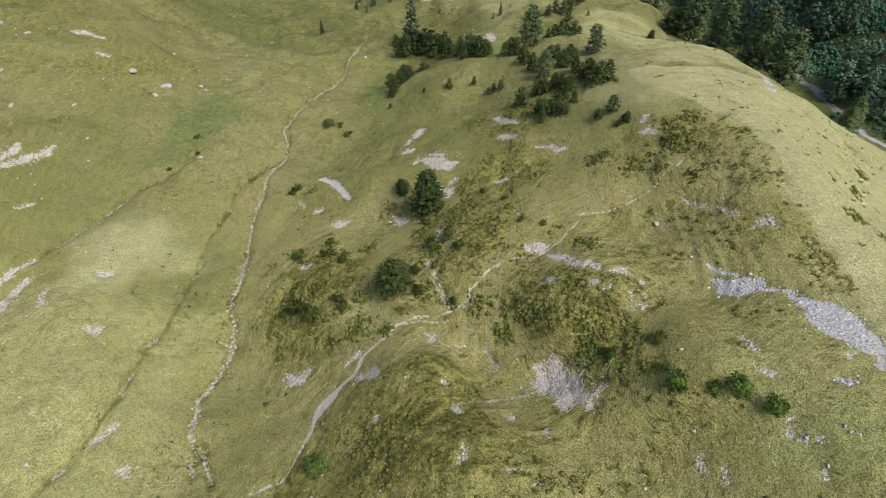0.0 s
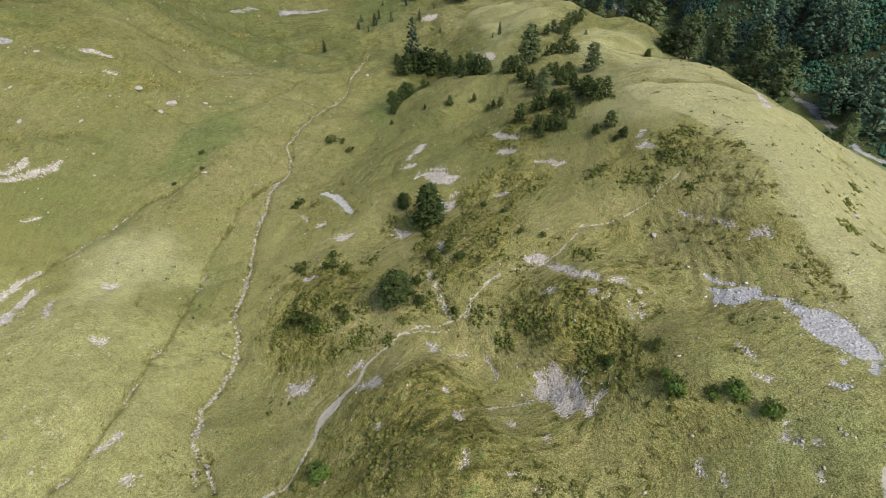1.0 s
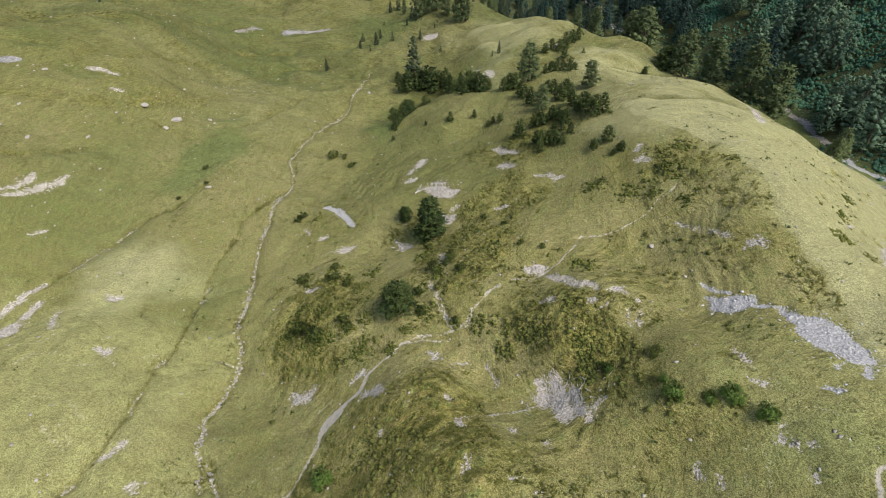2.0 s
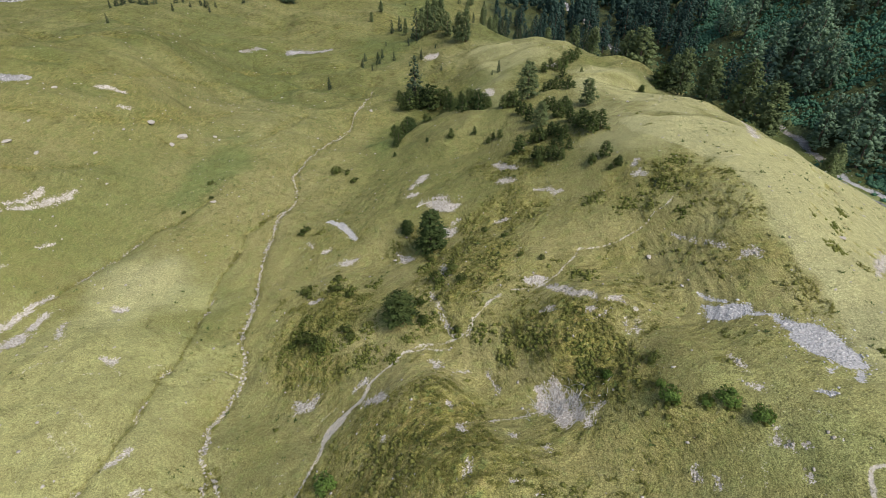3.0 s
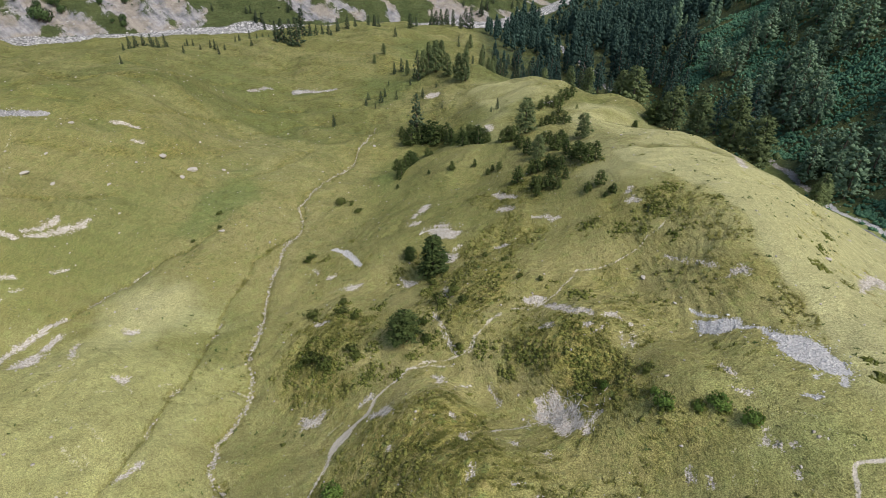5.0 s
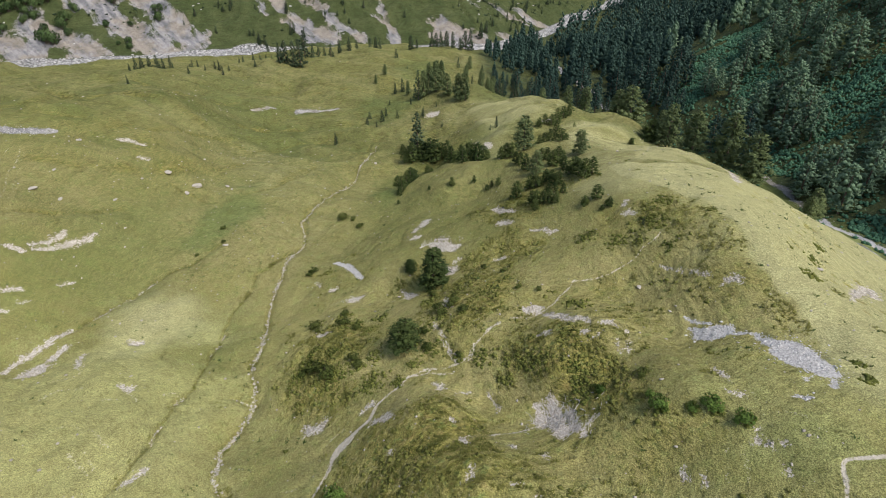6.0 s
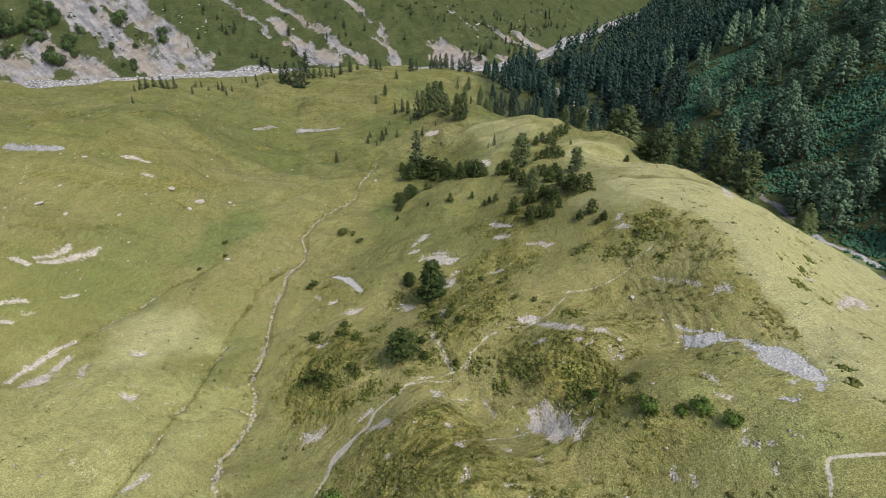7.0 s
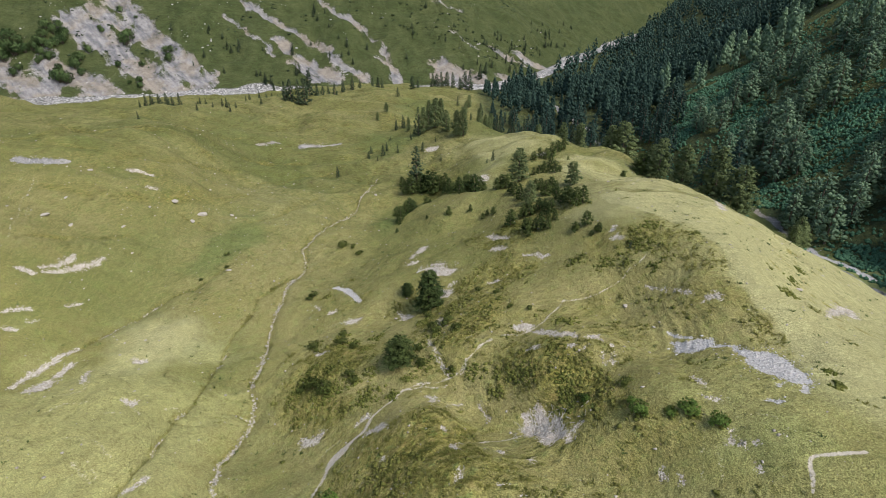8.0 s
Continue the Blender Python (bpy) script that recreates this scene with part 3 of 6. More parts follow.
mark("pale", (42.6, 60.7, 0.43), (43.8, 61.4, 0.74), (44.4, 60.7, 0.56), (44.5, 59.8, 0.29))
mark("pale", (33.1, 29.9, 0.14), (32.8, 28.5, 0.19), (33.4, 28.0, 0.15), (33.8, 27.4, 0.2), (34.1, 27.0, 0.1))
mark("pale", (34.9, 27.6, 0.08), (34.8, 27.0, 0.08))
mark("pale", (33.9, 25.0, 0.11), (33.7, 23.8, 0.13))
mark("pale", (27.0, 26.4, 0.13), (26.7, 25.3, 0.13))
mark("pale", (25.4, 27.8, 0.09), (25.3, 26.6, 0.09))
mark("pale", (36.9, 27.4, 0.11), (37.7, 27.4, 0.1))
mark("pale", (13.5, 66.6, 1.21), (15.0, 66.8, 1.54))
# pale rubble on the west pasture
mark("pale", (-97.0, 96.8, 1.14), (-94.9, 96.8, 0.98))
mark("pale", (-94.9, 99.8, 0.62), (-93.3, 102.2, 0.55), (-92.5, 104.0, 0.96), (-91.5, 106.8, 0.86), (-91.6, 108.3, 0.46))
mark("pale", (-93.3, 98.7, 0.63), (-91.2, 101.2, 0.54), (-89.1, 105.2, 1.07), (-87.4, 108.4, 0.81), (-86.7, 110.8, 0.5))
mark("pale", (-92.3, 82.9, 0.52), (-90.6, 84.6, 0.64), (-88.6, 85.7, 0.33))
mark("pale", (-90.1, 78.9, 0.62), (-88.2, 79.2, 0.46))
mark("pale", (-87.6, 81.8, 0.34), (-86.1, 82.9, 0.35))
mark("pale", (-84.8, 90.6, 0.32), (-83.4, 93.2, 0.37))
mark("pale", (-99.9, 155.5, 0.41), (-96.2, 156.3, 0.76), (-92.1, 156.4, 0.56))
mark("pale", (-91.3, 148.2, 0.41), (-88.4, 148.9, 0.47))
mark("pale", (-62.8, 75.5, 0.45), (-61.7, 75.2, 0.66))
mark("pale", (-66.9, 64.5, 0.34), (-68.4, 67.4, 0.72), (-69.7, 71.1, 0.28))
# pale rubble on the upper spur
mark("pale", (-8.4, 115.0, 0.7), (-7.6, 117.0, 0.77))
mark("pale", (-6.3, 118.5, 1.4), (-5.4, 122.4, 1.05))
mark("pale", (-8.7, 111.6, 1.05), (-7.1, 111.5, 1.05))
mark("pale", (-3.8, 106.1, 1.16), (-1.1, 103.3, 2.56), (0.9, 101.2, 2.14), (2.3, 101.9, 1.23))
mark("pale", (-2.5, 107.7, 0.62), (0.3, 105.8, 0.64))
mark("pale", (-0.4, 93.8, 1.04), (0.8, 92.3, 2.0), (1.5, 93.5, 0.8))
mark("pale", (1.2, 95.3, 0.36), (2.8, 95.9, 0.32))
mark("pale", (-30.7, 100.2, 0.38), (-29.7, 98.0, 0.3))
mark("pale", (-26.4, 95.4, 0.7), (-25.6, 95.5, 0.76))
mark("pale", (-21.1, 89.0, 1.28), (-19.6, 89.2, 1.35), (-18.7, 90.0, 0.45))
mark("pale", (-9.8, 89.9, 0.3), (-8.7, 88.4, 0.55), (-7.7, 86.1, 1.4))
mark("pale", (-0.5, 77.2, 0.44), (-0.3, 73.8, 0.51), (0.1, 72.0, 0.53))
mark("pale", (-25.6, 76.1, 0.87), (-24.5, 75.6, 1.4))
mark("pale", (12.1, 118.9, 1.01), (14.0, 115.7, 1.04), (16.5, 112.6, 0.77))
mark("pale", (12.7, 109.1, 1.4), (14.5, 106.2, 0.95))
mark("pale", (19.0, 100.6, 0.52), (21.4, 99.4, 0.73), (22.9, 97.0, 0.58), (24.1, 97.1, 0.5))
mark("pale", (10.7, 92.2, 1.05), (12.5, 91.8, 0.62))
mark("pale", (36.7, 92.2, 0.92), (37.7, 91.0, 0.6))
mark("pale", (36.9, 95.1, 0.62), (37.8, 96.1, 0.57))
mark("pale", (-6.8, 223.2, 1.4), (-3.7, 221.8, 1.75))
mark("pale", (9.3, 181.9, 1.05), (10.9, 181.0, 0.7))
mark("pale", (13.8, 176.5, 1.16), (15.5, 175.6, 1.1))
mark("pale", (34.2, 185.3, 1.05), (37.0, 186.6, 1.05))
mark("pale", (61.6, 58.2, 0.36), (69.8, 66.8, 1.14), (74.0, 70.2, 1.4), (72.8, 66.4, 1.05))
mark("pale", (76.2, 132.4, 0.84), (72.8, 122.4, 1.05), (67.2, 109.5, 1.05))
# the stony stream below the east slope
mark("grey", (111.2, 172.0, 1.3), (112.4, 165.2, 1.3), (112.4, 156.8, 1.3), (112.9, 145.9, 1.3), (108.3, 126.7, 1.3), (110.3, 122.4, 1.3), (110.7, 116.1, 1.3), (111.9, 111.3, 1.3))
# grey scree
mark("grey", (35.7, 53.7, 0.26), (36.4, 51.5, 1.36), (37.5, 51.1, 2.01), (38.7, 51.1, 1.71), (39.6, 51.1, 1.0))
mark("grey", (39.5, 50.1, 0.36), (41.0, 49.1, 0.42), (42.3, 48.5, 0.36), (42.6, 47.8, 0.49))
mark("grey", (42.5, 47.1, 0.71), (42.8, 45.9, 1.44), (43.7, 44.6, 2.12), (43.9, 42.9, 3.21), (44.1, 40.8, 2.73), (44.5, 39.4, 2.25), (45.1, 38.0, 2.1), (45.6, 37.5, 1.06))
mark("grey", (36.3, 56.3, 0.28), (37.1, 54.7, 0.42), (38.0, 53.5, 0.46))
mark("grey", (41.5, 36.4, 0.27), (42.5, 36.6, 0.25))
mark("grey", (44.8, 36.3, 0.36), (44.0, 34.5, 0.39))
mark("grey", (38.4, 33.5, 0.27), (39.2, 33.4, 0.51), (39.7, 33.0, 0.74), (40.5, 33.1, 0.26))
mark("grey", (-27.6, 108.7, 0.7), (-25.1, 106.6, 1.05), (-22.3, 101.9, 0.96), (-19.6, 97.3, 0.48))
mark("grey", (-128.4, 147.7, 1.22), (-123.4, 147.3, 2.1), (-118.7, 148.8, 1.9), (-115.1, 150.8, 1.03))
mark("grey", (-83.9, 236.1, 0.7), (-79.5, 238.2, 1.0), (-75.6, 242.3, 0.7))
mark("grey", (-67.4, 244.5, 1.05), (-61.6, 247.4, 2.1), (-53.9, 248.4, 1.75), (-49.7, 251.6, 1.05))
# the slide strewn with dead branches
mark("litter", (12.1, 44.0, 0.46), (12.2, 40.6, 0.67))
mark("litter", (13.9, 44.0, 0.67), (14.0, 40.2, 1.22), (14.2, 37.4, 0.86))
mark("litter", (15.7, 41.3, 0.71), (15.8, 37.8, 0.73), (16.5, 36.3, 0.49))
mark("litter", (17.3, 36.3, 0.12), (17.9, 37.8, 0.28), (18.4, 38.6, 0.25))
PINES_WEST_HEDGE = [(-15.6, 188.4, 4.1), (-14, 181.6, 4.9), (-11.9, 181.4, 7.8), (-8.4, 182.8, 7.4), (-6.9, 183.4, 6.3), (-5.2, 181.2, 8.8), (-3.5, 181, 7.9), (-1.4, 180.4, 6.1), (0.6, 179.7, 6.5), (2, 175.9, 6.4), (3.4, 165.6, 4.5), (5.1, 156.3, 5.5), (6.9, 161.3, 5.2), (8.9, 163.8, 6.5), (10.1, 159.6, 7.1), (12.1, 162.2, 5.6), (13.6, 165.5, 3.3), (8, 175.4, 5.1), (5.4, 177.1, 4.7)]
PINES_WEST_EDGE = [(-15.9, 163.8, 4.9), (-13.5, 149.7, 5.1), (-12.4, 154.7, 4.9), (-11.2, 156.4, 5.7), (-10.6, 167.5, 5.1), (-14.1, 147.6, 3.2), (-6, 170.9, 3), (-4.5, 167.5, 1.7), (1.6, 139.4, 3), (8, 139.4, 2.6), (11.3, 134, 2.1), (12.6, 134.5, 2.1), (14.2, 132.7, 2.5), (-5, 142, 1.5), (-14.2, 141.8, 1.5)]
PINES_EAST_GROVE = [(16.6, 150.8, 4.1), (18.2, 152.2, 4.5), (19.6, 150.7, 4.9), (20.2, 144, 4), (21.1, 141.6, 3.9), (22, 136.7, 5.1), (28.9, 158, 3.5), (31.2, 161.3, 3.5), (31.4, 154.5, 4.1), (33.7, 158.1, 3.5), (34.5, 152.6, 4.1), (36.4, 155.1, 3), (26.8, 140.5, 3.9), (28.5, 140.7, 3.9), (28.5, 133, 4.7), (30.3, 134.4, 5.1), (30.4, 127.1, 3.9), (30.9, 122.3, 4.1), (32.4, 123.5, 4.3), (32.7, 119.7, 4.4), (33.4, 116.4, 5.2), (35.3, 117.3, 4.9), (32.4, 138.1, 3.1)]
PINES_EAST_EDGE = [(21.3, 123, 4.3), (22.7, 122.3, 3.9), (23.9, 122.7, 2.6), (25.4, 123.9, 3.6), (26.6, 121.4, 3.8), (27.8, 118.8, 3.8), (27.6, 112.2, 2.8), (17.7, 120.4, 4.9), (20.5, 113.6, 3.5), (21.3, 111.4, 4), (22.9, 111.7, 3.1), (24, 109.9, 3.7), (25.4, 108.4, 3), (20.7, 108.7, 3.1), (24.9, 116.2, 2.5), (26.4, 115.2, 2.5), (30.3, 101.7, 2.6), (32.8, 102.2, 3.7), (34.4, 97.2, 2.5), (33, 97.2, 1.4), (32.2, 180.3, 3.4), (34.6, 183.2, 3.8), (36.6, 181.4, 4.2), (38.9, 183.4, 5.5), (41.7, 187.5, 4.8), (44.5, 191.2, 4.4), (37.3, 175.3, 4.1), (43.8, 178.1, 1.7)]
GROVE_LARCHES = [(23.5, 153, 11.1), (37.2, 138.6, 7.5), (23.7, 130.1, 7)]
BIG_SPRUCES = [(-10.1, 189.5, 15), (-8.9, 222.8, 4.3), (-43.4, 207.3, 5.4), (18.2, 187.9, 4.4), (16, 186.6, 2.2), (-1.1, 209.4, 2.4), (38.2, 86.2, 1.8)]
# the second, at (-7.4, 62.6), stands in for a low rounded willow
LONE_LARCHES = [(-3.2, 87.9, 9.8), (-7.4, 62.6, 6), (-8.3, 95.3, 3.5), (69.8, 175.7, 8.3), (60.9, 167.8, 3.2)]
BROW_LARCHES = [(101, 128, 8.5), (74.0, 172, 15.3), (78.0, 161, 15.0), (85.5, 153, 18.7), (90.8, 146, 18.3), (71.1, 205, 17.4), (66.7, 208, 13.2), (73.3, 178, 11.9), (91.5, 116, 9.0), (89.5, 114, 6.0)]
KNOB_TREES = [(8.6, 228.3, 13.3), (5.7, 230, 11.4), (-11.5, 243.4, 13.5), (-9, 244.1, 12), (-3.8, 243.9, 13.9), (-1.2, 248.1, 11.8), (-7.3, 260.5, 13.6), (1.3, 238.2, 9.7), (-23.6, 266.5, 6.3), (-20.3, 267.1, 6.8), (-17.1, 259.6, 7.2), (-33.8, 278.3, 4.7), (-29.8, 286.1, 5.4), (30.5, 243, 9.4), (36.8, 246, 11.9), (53.2, 236, 16.6), (56.2, 232, 15.6), (59.0, 228, 15.2), (43.9, 246, 12.6), (24.8, 250, 9.1), (19.9, 254, 6.6), (63.7, 216, 9.8), (22, 262, 9.5), (17.5, 268, 8), (14, 281, 7.5), (19, 292, 9), (12, 305, 7), (21, 316, 9), (15, 332, 8), (24, 275, 10.5), (27, 258, 11), (8, 322, 6), (33, 252, 10)]
MEADOW_TREES = [(-32.8, 234.6, 3.7), (-31.9, 220.7, 3.6), (-26.5, 226.4, 5.1), (-25.4, 234, 4.2), (-20.2, 228.1, 3.9), (-26.8, 324.5, 5.6), (-19.9, 312.5, 1.9), (-14.8, 240.1, 3.2), (-3.6, 230.9, 2.3), (-27.9, 217.4, 2.5), (-33.5, 229.3, 2.1), (-25, 248.2, 2.2), (-111.7, 282.6, 5.2), (-114.4, 284, 4.1), (-108.8, 278.2, 4.6), (-118, 280.5, 2.9), (-108.1, 285.7, 3), (-121.2, 267.8, 3.9), (-131.8, 231.1, 3.9), (-136, 270.2, 3.3), (-136.5, 310.3, 5.6), (-132.2, 307.2, 4.3), (-140.2, 315.7, 4.4), (-119.3, 336.4, 4), (-114.5, 347.7, 6.2), (-101.5, 318.5, 5.1), (-98.4, 319.2, 5.2), (-102.8, 345.7, 3.4), (-107.9, 308.1, 4.4), (-97.6, 295.4, 3.6)]
RIVERSIDE_TREES = [(-147.2, 271.1, 6.8), (-146.7, 275.9, 6.9), (-145.6, 281.4, 7.7), (-144.7, 287.2, 7.8), (-146.3, 297.6, 6.5), (-146.4, 306.1, 7.4), (-151.5, 273.1, 4.6), (-85.8, 299.9, 10.8), (-83.5, 303.2, 12.4), (-79.1, 301.6, 14.0), (-75.6, 302.3, 15.0), (-75.3, 313.1, 14.4), (-75.8, 335.8, 10.8), (-73.2, 339.5, 9.2), (-70.4, 343.4, 8.2), (-67.6, 347.3, 8.4), (-65.1, 364.7, 8.6), (-59.7, 369.7, 8.8), (-56.4, 380.9, 7.0), (-47.1, 376.2, 8.9), (-44.1, 382.4, 9.0), (-42.1, 389.1, 7.2), (-21.5, 385.3, 9.2), (-17.8, 387.4, 6.1), (-7.8, 408.1, 11.7), (-5, 410.6, 11.7), (-1.7, 392.3, 10.3), (2.3, 408.3, 11.7), (6.1, 387.8, 11.2), (10.6, 382.6, 9.2), (14.9, 398.8, 12.6), (18, 396.1, 14.6)]
GREEN_BUSHES = [(24.7, 35.4, 2.0), (30.0, 33.8, 2.1), (32.3, 31.0, 2.0), (28.0, 34, 1.3), (19.9, 42.2, 1.3), (-15.2, 33.2, 2.6), (24.4, 37.6, 1.2)]
DARK_BUSHES = [(-27.3, 80.1, 2.0), (-26.6, 78.2, 1.6), (-20.8, 77.4, 2.2), (-21.2, 81.5, 1.5), (-17.8, 74.6, 1.7), (-1.8, 70.7, 2.6), (-3.2, 82.0, 1.6), (1.0, 73.6, 2.0), (2.5, 68.9, 1.7), (0.2, 72.2, 1.6), (-4.4, 65.5, 1.7), (-32.8, 105.2, 1.9), (-33.4, 103.6, 1.4), (-29.6, 134, 2.6), (-26.6, 133.5, 1.5), (-24.3, 129.3, 1.7), (-8.3, 96.8, 2.9), (-21.2, 61.0, 3.0), (-24.0, 63.6, 2.4), (-16.8, 63, 2.0), (-15.8, 61.2, 1.6), (-22.6, 62.4, 2.2), (-26.3, 63.7, 1.5), (-3.7, 60.5, 1.6), (1.5, 57.4, 1.1), (34.3, 97.6, 1.8), (30.7, 101.9, 1.8), (16.2, 71.7, 1.2), (12.7, 74, 1.0), (10.9, 82, 1.4), (-63.6, 112.4, 1.0), (-60.5, 124.5, 1.3), (-58.5, 118, 1.0), (38.5, 87.6, 1.0), (7.6, 88, 1.3), (25, 42.5, 1.3), (19.7, 43, 1.2)]
# a grassy glade in the forest
GLADE = (170, 240, 6, 20)
# low leafy thickets: x, y, spread
SHRUB_PATCHES = [(-21.0, 60.8, 2.3), (-26.9, 63.7, 1.6), (-25.7, 65.9, 1.2), (-18.9, 60.9, 1.1), (-16.6, 62.9, 1.2), (-15.5, 60.6, 0.7), (-27.2, 80.7, 1.1), (-21.0, 76.7, 1.1), (-21.1, 81.1, 1.0), (-18.1, 77.0, 1.2), (-4.3, 66.0, 1.0), (-3.2, 60.3, 1.6), (-6.0, 57.8, 0.8), (-12.3, 56.1, 2.0), (-12.7, 62.9, 1.3), (-13.2, 77.2, 1.4), (-1.3, 69.3, 1.1), (-3.6, 78.7, 1.4), (2.4, 68.6, 0.6), (5.4, 56.0, 1.5), (1.6, 57.0, 0.6), (11.2, 51.9, 1.6)]
SHRUB_PATCHES += [(13.1, 50.4, 1.5), (8.8, 53.5, 0.9), (17.7, 47.1, 1.4), (17.6, 45.1, 1.4), (17.7, 43.1, 1.2), (19.8, 42.8, 0.7), (25.2, 42.7, 1.0), (24.6, 35.4, 0.7), (28.0, 34.0, 0.5), (22.3, 64.8, 1.3), (20.8, 66.5, 0.8), (8.5, 50.2, 0.7), (-25.4, 69.6, 1.0), (-21.0, 67.4, 1.0), (-15.2, 71.9, 0.9), (-8.4, 54.4, 0.8), (32.8, 31.3, 0.7), (30.4, 32.9, 0.6), (64.7, 73.3, 1.2), (70.3, 80.8, 1.0), (56.9, 62.1, 1.1), (35.8, 80.0, 1.0), (39.3, 75.3, 0.9), (33.1, 83.9, 2.0), (28.3, 89.3, 1.5), (50, 39.3, 0.6), (48.6, 35.9, 0.6), (40, 86, 2.2), (43.5, 92, 1.8)]
BOULDERS = [(-105.7, 121.7, 1.8), (-98.6, 120.5, 1.1), (-74.2, 145.6, 2.2), (-76.3, 141.9, 1.4), (-89.4, 127.9, 1), (-82.8, 147.1, 1.8), (-107.3, 149.3, 1.3), (-67.7, 150.9, 1.1), (-105.7, 132.1, 0.9), (64.8, 71.3, 0.9), (32.9, 68.5, 0.8), (-10.5, 87.7, 0.7), (-8.5, 86.3, 0.6), (-57.5, 116.1, 1), (-25, 181.7, 1.1), (45.8, 133.7, 0.8)]

# bare gullies and slides on the far valley side: half width and line
FAR_SLIDES = [
    (2, [(-111, 535), (-89, 517), (-69, 506), (-56, 495), (-47, 482), (-40, 468), (-36, 456)]),
    (3.2, [(-40, 468), (-33, 455)]),
    (9, [(-266, 507), (-248, 490), (-224, 469), (-204, 451), (-185, 440)]),
    (3, [(-227, 479), (-202, 460), (-177, 444)]),
    (11, [(-297, 477), (-277, 467), (-251, 452), (-225, 437), (-197, 425)]),
    (10, [(-300, 431), (-274, 424), (-244, 418)]),
    (9, [(-325, 423), (-309, 412), (-288, 409)]),
    (6, [(-286, 494), (-261, 484), (-246, 473)]),
    (2.5, [(-172, 525), (-151, 513), (-125, 500), (-105, 488), (-84, 469)]),
    (4.5, [(-137, 487), (-121, 475), (-102, 463), (-83, 454)]),
    (4, [(-120, 467), (-100, 454), (-78, 451)]),
    (3, [(-84, 471), (-65, 459), (-61, 453)]),
    (8, [(-5, 477), (7, 476), (18, 472)]),
    (7, [(-7, 468), (11, 468), (27, 467)]),
    (3, [(42, 521), (57, 518), (72, 517)]),
    (5, [(68, 528), (81, 526), (89, 528)]),
    (3, [(42, 482), (54, 485)]),
    (1.2, [(7, 515), (22, 513), (31, 508)]),
    (1.2, [(-18, 546), (2, 542), (17, 550)]),
    (1.5, [(-185, 511), (-160, 491), (-139, 473)]),
    (1.5, [(-54, 481), (-44, 473)]),
]
FAR_SLOPE_TREES = [(-325.1, 438.2, 14), (-318, 433.9, 15.2), (-312, 436.6, 10.1), (-324.8, 430.6, 10.8), (-306.8, 439.2, 10.1), (-302.6, 444.5, 8.9), (-296.4, 437.5, 8.9), (-300.1, 458.2, 10.2), (-295, 449.5, 10.2), (-292.8, 453.9, 10.3), (-314.9, 420, 8.8), (-283.2, 422.1, 12.9), (-275.7, 433.8, 12.3), (-271.8, 450.1, 8.3), (-293.7, 462, 8.3), (-300.5, 433.1, 6.9), (-250.7, 468.9, 14.7), (-233.6, 449.2, 5.9), (-250.8, 492.6, 3.4), (-264.4, 496.5, 7.7), (-213.9, 455.3, 10.6), (-270, 472.3, 5), (-247.2, 440, 5), (-226.5, 426.3, 6.2), (-234.8, 427, 4.2)]
FAR_SLOPE_COPSE = [(-276.6, 441.9, 10), (-286.7, 430.2, 8), (-252.5, 477.1, 9), (-216.4, 460.9, 9), (-248.4, 443, 5.5), (-228.6, 430, 7), (-304.5, 451.1, 9), (-320.7, 444.8, 11), (-328.6, 448, 11), (-300.7, 468.2, 9), (-296.1, 461.4, 9), (-272.1, 473.9, 6), (-328.8, 438.6, 10.5), (-316.5, 434.9, 9.5), (-318.8, 439.3, 7.1), (-328.5, 434.6, 8.5), (-302.1, 439.0, 8.6), (-307.5, 445.6, 8.4), (-296.1, 439.4, 7.7), (-306.2, 460.3, 8.5), (-297.8, 445.7, 9.7), (-293.2, 455.7, 9.8), (-311.9, 423.4, 6.7), (-279.0, 421.7, 12.6), (-270.4, 430.6, 8.0), (-275.8, 453.8, 6.4), (-291.9, 460.4, 6.7), (-302.1, 431.9, 5.8)]
FAR_SLOPE_PINES = [(-191.9, 490, 5), (-219.5, 483.3, 6), (-189.2, 462.7, 6), (-165, 475.8, 8), (-171.1, 450.5, 6), (-195.7, 454.2, 4), (-138.1, 445.6, 8), (-132.5, 443.1, 6), (-106.1, 454.7, 7), (-122.5, 476.7, 7), (-92.1, 473.2, 5), (-111, 521.3, 8), (-192.2, 487, 4.4), (-180.2, 485.6, 4.4), (-174.8, 477.2, 5.2), (-170.6, 472.8, 6.1), (-164.8, 472.9, 5.2), (-145.9, 474.4, 4.4), (-143, 470.7, 3.5), (-146.2, 451, 5.6), (-143.2, 451.3, 5.6), (-138.4, 444, 6.9), (-134.3, 445.4, 6.9), (-118.5, 395.4, 5.5), (-122, 474.1, 5.3), (-116.1, 455.2, 9.5), (-114.2, 457.5, 8.7), (-96.9, 405.2, 6), (-120.9, 443.3, 4.8), (-110.9, 516.4, 6.7), (-107, 511.9, 5.8), (-101.6, 519, 4.5), (-96.4, 503.8, 4.5), (-86.3, 489.8, 4.4), (-78.7, 482, 8.8), (-77.3, 477.1, 4.8), (-63.3, 486.7, 6.2), (-91.6, 469.7, 5.3), (-73, 469.3, 5.3), (-82.4, 473.7, 4.4), (-109.9, 490.3, 4.4)]
